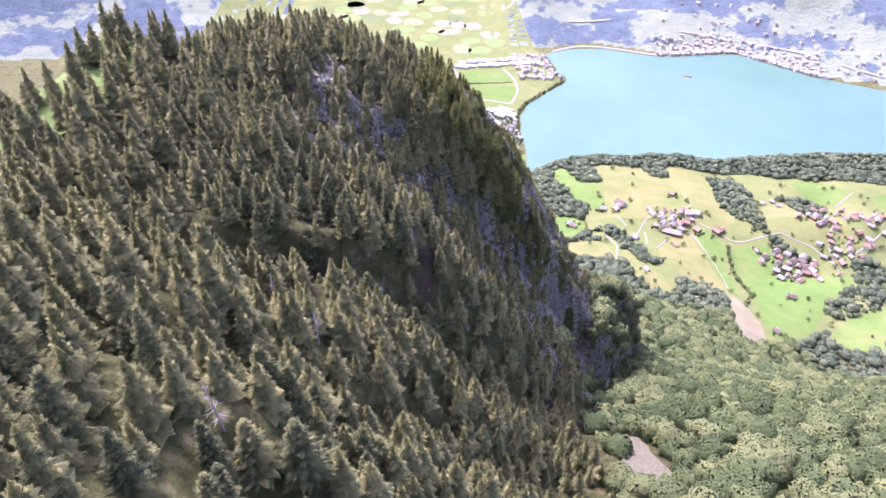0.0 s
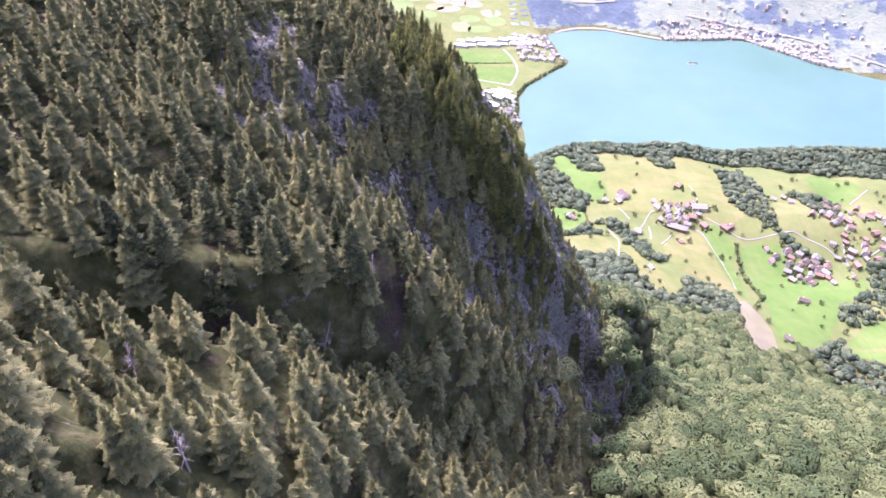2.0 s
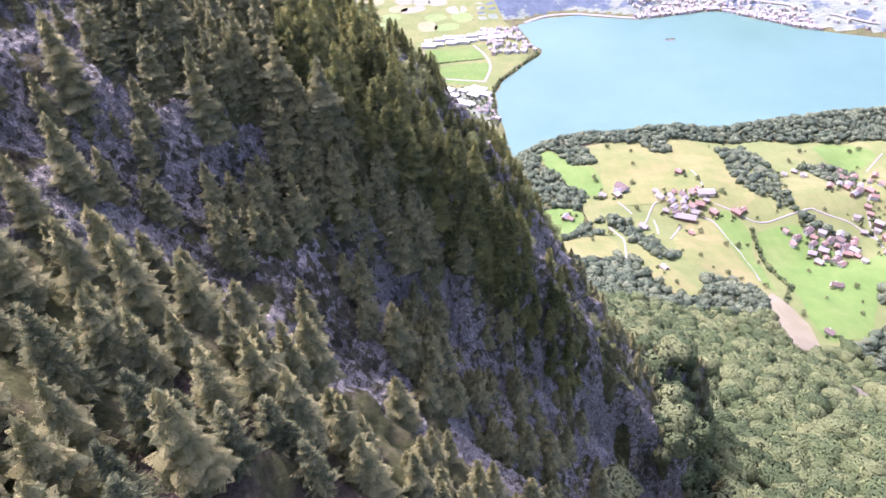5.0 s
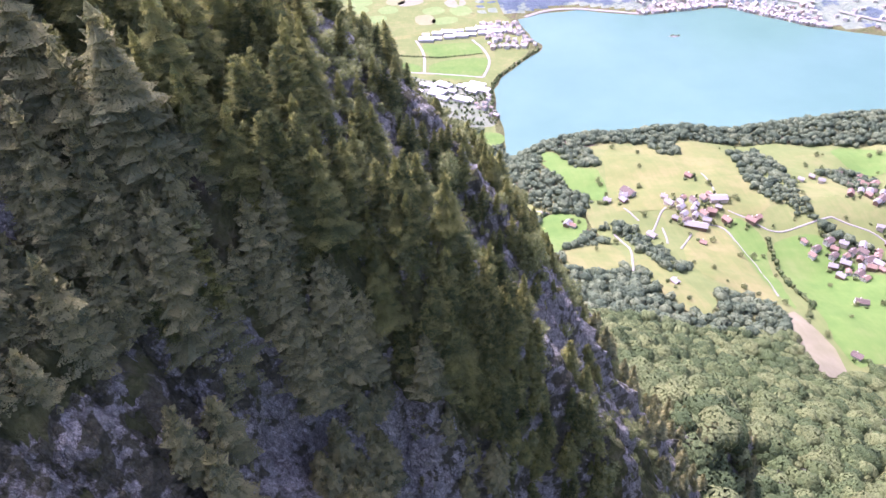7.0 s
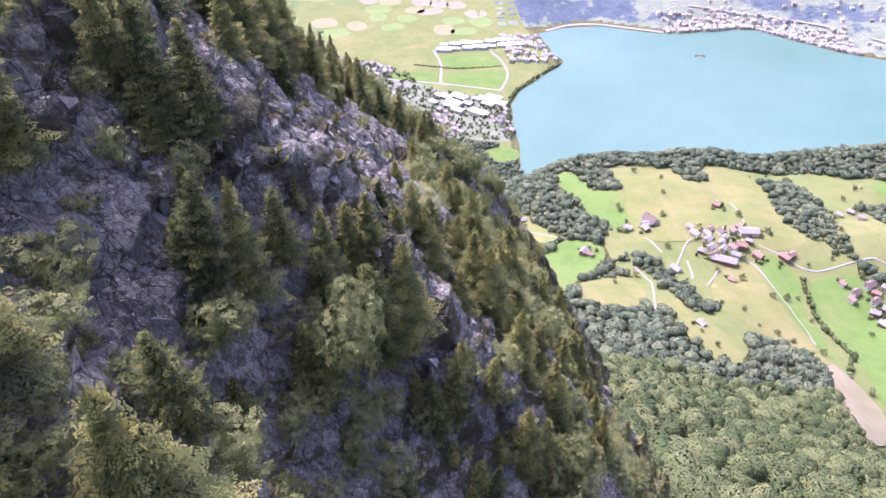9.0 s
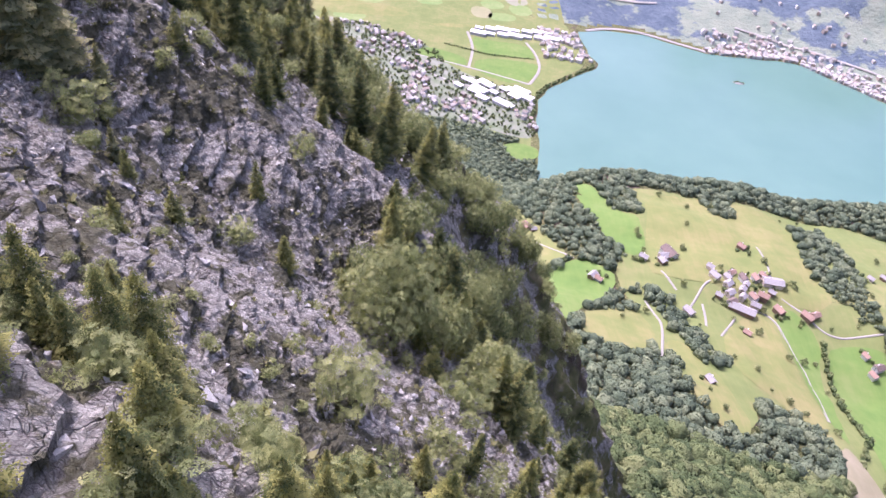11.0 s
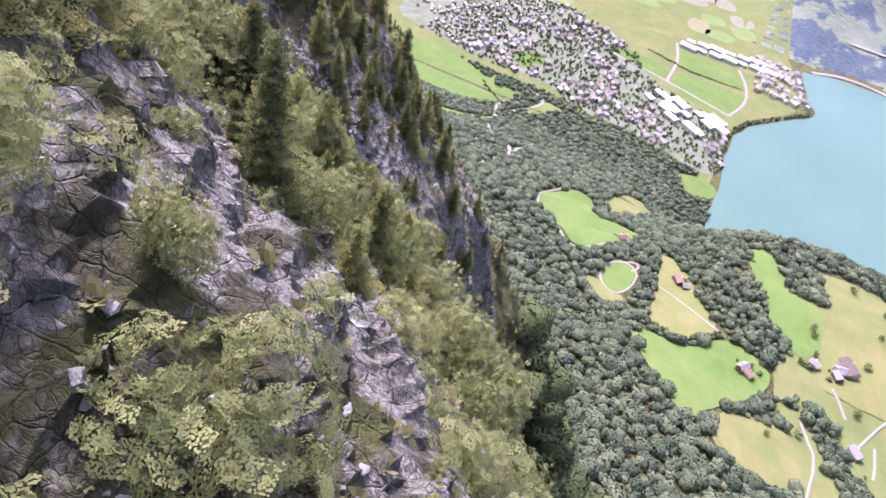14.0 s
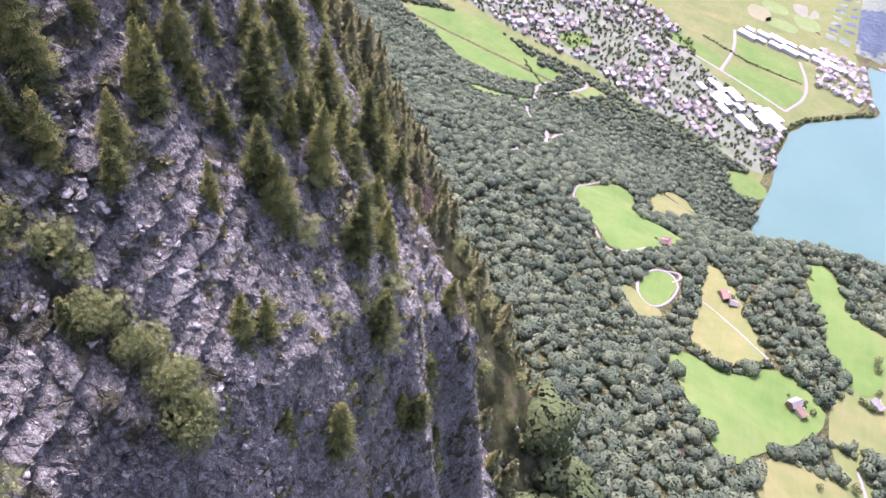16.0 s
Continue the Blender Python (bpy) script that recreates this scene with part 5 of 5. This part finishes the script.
taken = []
kinds = [(3.4, 4.3, 5.2, 2.2), (3.9, 5.1, 5.4, 2.5), (3.1, 3.8, 4.3, 2.0), (4.4, 6.0, 5.6, 2.7)]
DARK_ROOF = plain_material("brown_tile_roof", (0.10, 0.078, 0.062), (0.17, 0.135, 0.11), 0.8, 0.85)
RED_ROOF = plain_material("faded_red_tile_roof", (0.19, 0.125, 0.09), (0.27, 0.19, 0.14), 0.8, 0.85)
GREY_ROOF = plain_material("grey_slate_roof", (0.19, 0.185, 0.17), (0.29, 0.285, 0.265), 0.8, 0.8)
WHITE = plain_material("white_plaster", (0.46, 0.46, 0.42), (0.58, 0.575, 0.53), 0.5, 0.9)
CREAM = plain_material("cream_plaster", (0.55, 0.48, 0.38), (0.68, 0.61, 0.50), 0.5, 0.9)
looks = [(WHITE, DARK_ROOF, "white plastered chalet with a brown tiled gable roof"), (TIMBER, RED_ROOF, "dark timber farmhouse with a faded red roof"), (CREAM, GREY_ROOF, "cream plastered house with a grey gable roof"),
         (WHITE, RED_ROOF, "white plastered house with a faded red roof"), (TIMBER, GREY_ROOF, "weathered timber barn with a grey roof")]
SINGLES = [(329, 1048, 0.5, 7.0, 10.0, 7.5, 4.0, 0), (321, 1040, 2.0, 5, 6, 5, 3, 2), (318, 1030, 0.4, 4, 5, 4.5, 2.4, 4), (402, 963, 1.15, 6.0, 15.0, 5.0, 3.2, 4), (451, 1013, 1.5, 6.5, 12.0, 5.5, 2.6, 2), (398, 924, 0.9, 3.2, 4.0, 3.2, 1.8, 1),
           (543, 791, 1.2, 4.0, 7.0, 4.4, 2.4, 0), (471, 687, 0.7, 3.5, 5.0, 3.6, 2.0, 0), (85, 1216, 0.9, 4.0, 6.0, 5.0, 2.6, 1), (79, 1206, 2.2, 3.6, 5.0, 4.6, 2.4, 3), (155, 1120, 0.5, 4.2, 6.0, 5.0, 2.6, 1), (164, 1112, 1.9, 3.0, 4.0, 3.4, 1.8, 4),
           (226, 988, 2.5, 3.6, 5.5, 4.6, 2.4, 4), (233, 983, 0.9, 3.0, 4.5, 3.8, 2.0, 3), (331, 938, 0.6, 4.0, 6.0, 5.0, 2.8, 2), (313, 806, 0.4, 3.2, 4.4, 3.4, 1.9, 4), (437, 1092, 0.7, 3.8, 5.2, 4.8, 2.5, 1), (483, 967, 0.6, 4.4, 7.0, 5.4, 3.0, 1),
           (494, 972, 2.0, 3.6, 5.0, 4.4, 2.4, 1), (623, 670, 0.8, 3.0, 4.0, 3.2, 1.8, 0), (295, 1035, 1.0, 3.6, 5.0, 4.2, 2.2, 2)]
for x, y, turn, w, l, h, rise, look_ in SINGLES:
    wall, roof, words = looks[look_]
    taken.append((x, y))
    house_thing("farmhouse", x, y, turn, w, l, h, rise, wall, roof, words + " on the meadow", "house", "houses on the terrace")
rng = np.random.default_rng(11)
for cx, cy, span, count in ((405, 1008, 24, 9), (425, 990, 22, 8), (386, 974, 10, 3), (579, 878, 26, 14), (608, 872, 20, 9), (557, 900, 20, 5), (678, 989, 26, 12), (666, 912, 26, 9), (700, 1040, 30, 8), (775, 1000, 34, 15), (720, 925, 24, 6), (640, 1060, 30, 5), (883, 962, 50, 12)):
    for _ in range(count):
        for _ in range(20):
            x, y = cx + rng.normal() * span * 0.6, cy + rng.normal() * span * 0.6
            if all(math.hypot(x - a, y - b) > 11.5 for a, b in taken) and grassed(x, y):
                break
        else:
            continue
        taken.append((x, y))
        w, l, h, rise = kinds[rng.integers(4)]
        wall, roof, words = looks[rng.integers(5)]
        house_thing("house", x, y, rng.choice([0.5, 0.9, 2.1, 2.5]) + 0.15 * rng.normal(), w, l, h, rise, wall, roof, words + " in a hamlet", "house", "houses on the terrace", len(taken) < 75)

# the lakeside town
town_wall = [solid("wall", *gable(w, l, h, rise), WALLS) for w, l, h, rise in ((5, 6, 7, 3), (6, 8, 9, 3.2), (4.5, 5.5, 6, 2.8))]
town_roof = [solid("roof", *roof_slabs(w, l, h, rise), ROOFS) for w, l, h, rise in ((5, 6, 7, 3), (6, 8, 9, 3.2), (4.5, 5.5, 6, 2.8))]
hall_wall = [solid("wall", *gable(w, l, h, rise), WHITE) for w, l, h, rise in ((11, 20, 8, 1.2), (14, 28, 9, 1.4), (9, 14, 7, 1.0))]
hall_roof = [solid("roof", *roof_slabs(w, l, h, rise, 0.4), PALE_ROOF) for w, l, h, rise in ((11, 20, 8, 1.2), (14, 28, 9, 1.4), (9, 14, 7, 1.0))]
TOWN = [(-760, 2230), (-640, 2190), (-420, 2150), (-230, 2160), (-120, 2100), (20, 2095), (120, 2070), (230, 2040), (276, 2050), (266, 2150), (266, 2290), (200, 2330), (0, 2420), (-60, 2560), (-300, 2680), (-760, 2640)]
WORKS = [(20, 2290), (110, 2200), (230, 2190), (255, 2330), (120, 2350), (40, 2400)]
tx, ty = spread(rng, -760, 280, 2040, 2700, 18.5)
keep = inside(tx, ty, TOWN) & ~inside(tx, ty, WORKS) & (noise2(tx / 75, ty / 75, 8) > -0.2) & (np.mod(0.73 * tx + 0.68 * ty + 12 * noise2(tx / 150, ty / 150, 5), 62) > 13) & (np.mod(0.73 * ty - 0.68 * tx + 14 * noise2(ty / 150, tx / 150, 6), 95) > 12)
for _, outline in ISLANDS:
    keep &= ~inside(tx, ty, outline)
for line in FAR_LANES:
    for (ax, ay), (bx, by) in zip(line, line[1:]):
        t = np.clip(((tx - ax) * (bx - ax) + (ty - ay) * (by - ay)) / ((bx - ax) ** 2 + (by - ay) ** 2), 0, 1)
        keep &= np.hypot(tx - ax - t * (bx - ax), ty - ay - t * (by - ay)) > 10
tx, ty = tx[keep], ty[keep]
order = np.argsort(np.hypot(tx - 200, ty - 2100))
for n, i in enumerate(order[:250]):
    thing = tagged(new("town_house"), "plastered town house with a tiled gable roof", "house", "houses of the lakeside town")
    thing.location, thing.rotation_euler = (tx[i], ty[i], 1.5), (0, 0, 0.75 + (math.pi / 2 if rng.random() < 0.4 else 0) + 0.1 * rng.normal())
    part("wall", town_wall[n % 3], thing)
    part("roof", town_roof[n % 3], thing)


def joined_houses(name, spots, label):
    wv, wf, rv, rf = [], [], [], []
    for x, y, z, a, s in spots:
        c, q = math.cos(a), math.sin(a)
        for (v, f), (V, Fs) in ((gable(5 * s, 6.5 * s, 7 * s, 3 * s), (wv, wf)), (roof_slabs(5 * s, 6.5 * s, 7 * s, 3 * s), (rv, rf))):
            b = len(V)
            V += [(x + c * p[0] - q * p[1], y + q * p[0] + c * p[1], z + p[2]) for p in v]
            Fs += [tuple(i + b for i in face) for face in f]
    thing = tagged(new(name), label, "houses", kind="stuff")
    part("walls", solid("walls", wv, wf, PLASTERS), thing)
    part("roofs", solid("roofs", rv, rf, TILES), thing)


def island_material(name, *colors):
    n = Nodes(name, 0.85, 0.2)
    ramp = n.ramp(n.geo.outputs["Random Per Island"], *[(i / len(colors), c) for i, c in enumerate(colors)])
    ramp.node.color_ramp.interpolation = "CONSTANT"
    return n.done(ramp)


PLASTERS = island_material("plasters", (0.56, 0.545, 0.48), (0.48, 0.44, 0.36), (0.60, 0.59, 0.54), (0.40, 0.34, 0.26))
TILES = island_material("tiles", (0.25, 0.235, 0.19), (0.30, 0.26, 0.205), (0.30, 0.30, 0.26), (0.35, 0.345, 0.30), (0.40, 0.40, 0.355))
joined_houses("town_houses", [(tx[i], ty[i], 1.5, 0.75 + (math.pi / 2 if rng.random() < 0.4 else 0) + 0.1 * rng.normal(), 0.55 + 0.5 * rng.random() ** 1.5) for i in order[250:]], "many plastered houses of the far part of the town")
hx, hy = spread(rng, 20, 260, 2180, 2410, 46)
keep = inside(hx, hy, WORKS)
for n, (x, y) in enumerate(zip(hx[keep], hy[keep])):
    thing = tagged(new("factory_hall"), "long white factory hall with a pale flat-pitched roof", "hall", "halls by the lake")
    thing.location, thing.rotation_euler = (x, y, 1.5), (0, 0, 0.95 + 0.05 * rng.normal())
    part("wall", hall_wall[n % 3], thing)
    part("roof", hall_roof[n % 3], thing)
for n in range(14):
    thing = tagged(new("factory_hall"), "long white factory hall with a pale flat-pitched roof", "hall", "halls on the plain")
    thing.location, thing.rotation_euler = (80 + (n % 7) * 44, 2720 + (n // 7) * 45 + (n % 7) * 6, 1.5), (0, 0, 1.4)
    part("wall", hall_wall[(n + 1) % 3], thing)
    part("roof", hall_roof[(n + 1) % 3], thing)
spots = []
for _ in range(330):
    x = 930 + 640 * rng.random() ** 0.9
    y = float(far_shore(x)) + 14 + 150 * rng.random() ** 2.2
    spots.append((x, y, float(land(x, y)) + 1, 6.3 * rng.random(), 0.9 + 0.5 * rng.random()))
for _ in range(90):
    x = 1000 + 1100 * rng.random()
    y = float(far_shore(x)) + 60 + 420 * rng.random()
    spots.append((x, y, float(land(x, y)) + 1, 6.3 * rng.random(), 0.9 + 0.4 * rng.random()))
for _ in range(120):
    x, y = 300 + 180 * rng.random(), 2600 + 250 * rng.random()
    if x < float(shore(y)) - 12:
        spots.append((x, y, 1.2, 6.3 * rng.random(), 0.9 + 0.5 * rng.random()))
joined_houses("shore_houses", spots, "white houses strung along the far lake shore")
for line in ([(480, 2890), (579, 2950), (692, 2950), (810, 2900), (930, 2850)], [(1067, 3031), (1272, 2990), (1452, 2862), (1560, 2780)], [(1648, 2697), (1732, 2618), (1783, 2585)], [(579, 3138), (680, 3150), (776, 3153)]):
    lane("road", line, 14.0, "pale road along the far shore", 3.0)

# trees in town, on the shore, single ones on the meadows, hedges
rows = []
for _ in range(3000):
    x, y = -620 + 900 * rng.random(), 2060 + 760 * rng.random()
    if x < float(shore(y)) - 6 and bool(inside(np.array([x]), np.array([y]), TOWN)[0]):
        rows.append((x, y, 0, 7 + 5 * rng.random(), 6 + 4 * rng.random(), 6.3 * rng.random()))
for hx_, hy_ in taken:
    for _ in range(rng.integers(0, 4)):
        a, r = 6.3 * rng.random(), 8 + 5 * rng.random()
        x, y = hx_ + r * math.cos(a), hy_ + r * math.sin(a)
        if all(math.hypot(x - p, y - q) > 7 for p, q in taken):
            rows.append((x, y, float(land(x, y)) - 0.3, 3.5 + 4.5 * rng.random(), 3.5 + 4 * rng.random(), 6.3 * rng.random()))
for y in np.arange(2080, 2590, 4.5):
    if rng.random() < 0.75:
        rows.append((float(shore(y)) - 8 - 12 * rng.random(), y, 0, 8 + 6 * rng.random(), 8 + 4 * rng.random(), 6.3 * rng.random()))
for line, dense_ in (([(491, 932), (483, 884), (476, 832), (481, 790), (446, 744)], 3.2), ([(31, 1365), (45, 1285), (70, 1305), (104, 1303)], 4), ([(131, 1014), (161, 1000), (205, 1030)], 4), ([(-30, 2600), (120, 2560), (280, 2575)], 7), ([(-380, 2040), (-330, 1990), (-290, 1950)], 6)):
    for (ax, ay), (bx, by) in zip(line, line[1:]):
        for t in np.arange(0, 1, dense_ / math.hypot(bx - ax, by - ay)):
            x, y = ax + t * (bx - ax) + 1.5 * rng.normal(), ay + t * (by - ay) + 1.5 * rng.normal()
            rows.append((x, y, float(land(x, y)) - 0.5, 4 + 5 * rng.random(), 4 + 4 * rng.random(), 6.3 * rng.random()))
scattered("hedges", balls, rows, LEAFY, "hedges and garden trees between fields and houses", "hedge")
meadow_crown = [mesh_of("meadow_crown", *clump_mesh("crown", s + 80, 5, 160), BEECH) for s in range(3)]
for n in range(115):
    for _ in range(30):
        x, y = 230 + 700 * rng.random(), 680 + 540 * rng.random()
        if grassed(x, y) and all(math.hypot(x - a, y - b) > 9 for a, b in taken):
            break
    s = 4 + 6 * rng.random()
    tree = tagged(new("meadow_tree"), "round leafy tree standing alone on the meadow", "tree", "single trees on the meadows")
    tree.location, tree.scale, tree.rotation_euler = (x, y, float(land(x, y)) + 0.6), (s, s, s), (0, 0, 6.3 * rng.random())
    part("crown", meadow_crown[n % 3], tree)
    part("trunk", beech_trunk, tree)

# the wooded islet
v, f = ball_mesh(3, 2)
islet = tagged(new("islet"), "small wooded islet in the lake", "islet")
islet.location = (994, 2616, 0.2)
part("rock", mesh_of("rock", v * np.array([44, 16, 6]) - np.array([0, 0, 2.5]), f, plain_material("islet_rock", (0.2, 0.19, 0.17), (0.35, 0.33, 0.3), 0.4)), islet)
for n in range(7):
    part("shrub", meadow_crown[n % 3], islet, m=Matrix.Translation((-16 + 5.4 * n, 2 * math.sin(n), 0.5)) @ Matrix.Diagonal((7, 7, 5 + 2 * (n % 3), 1)))
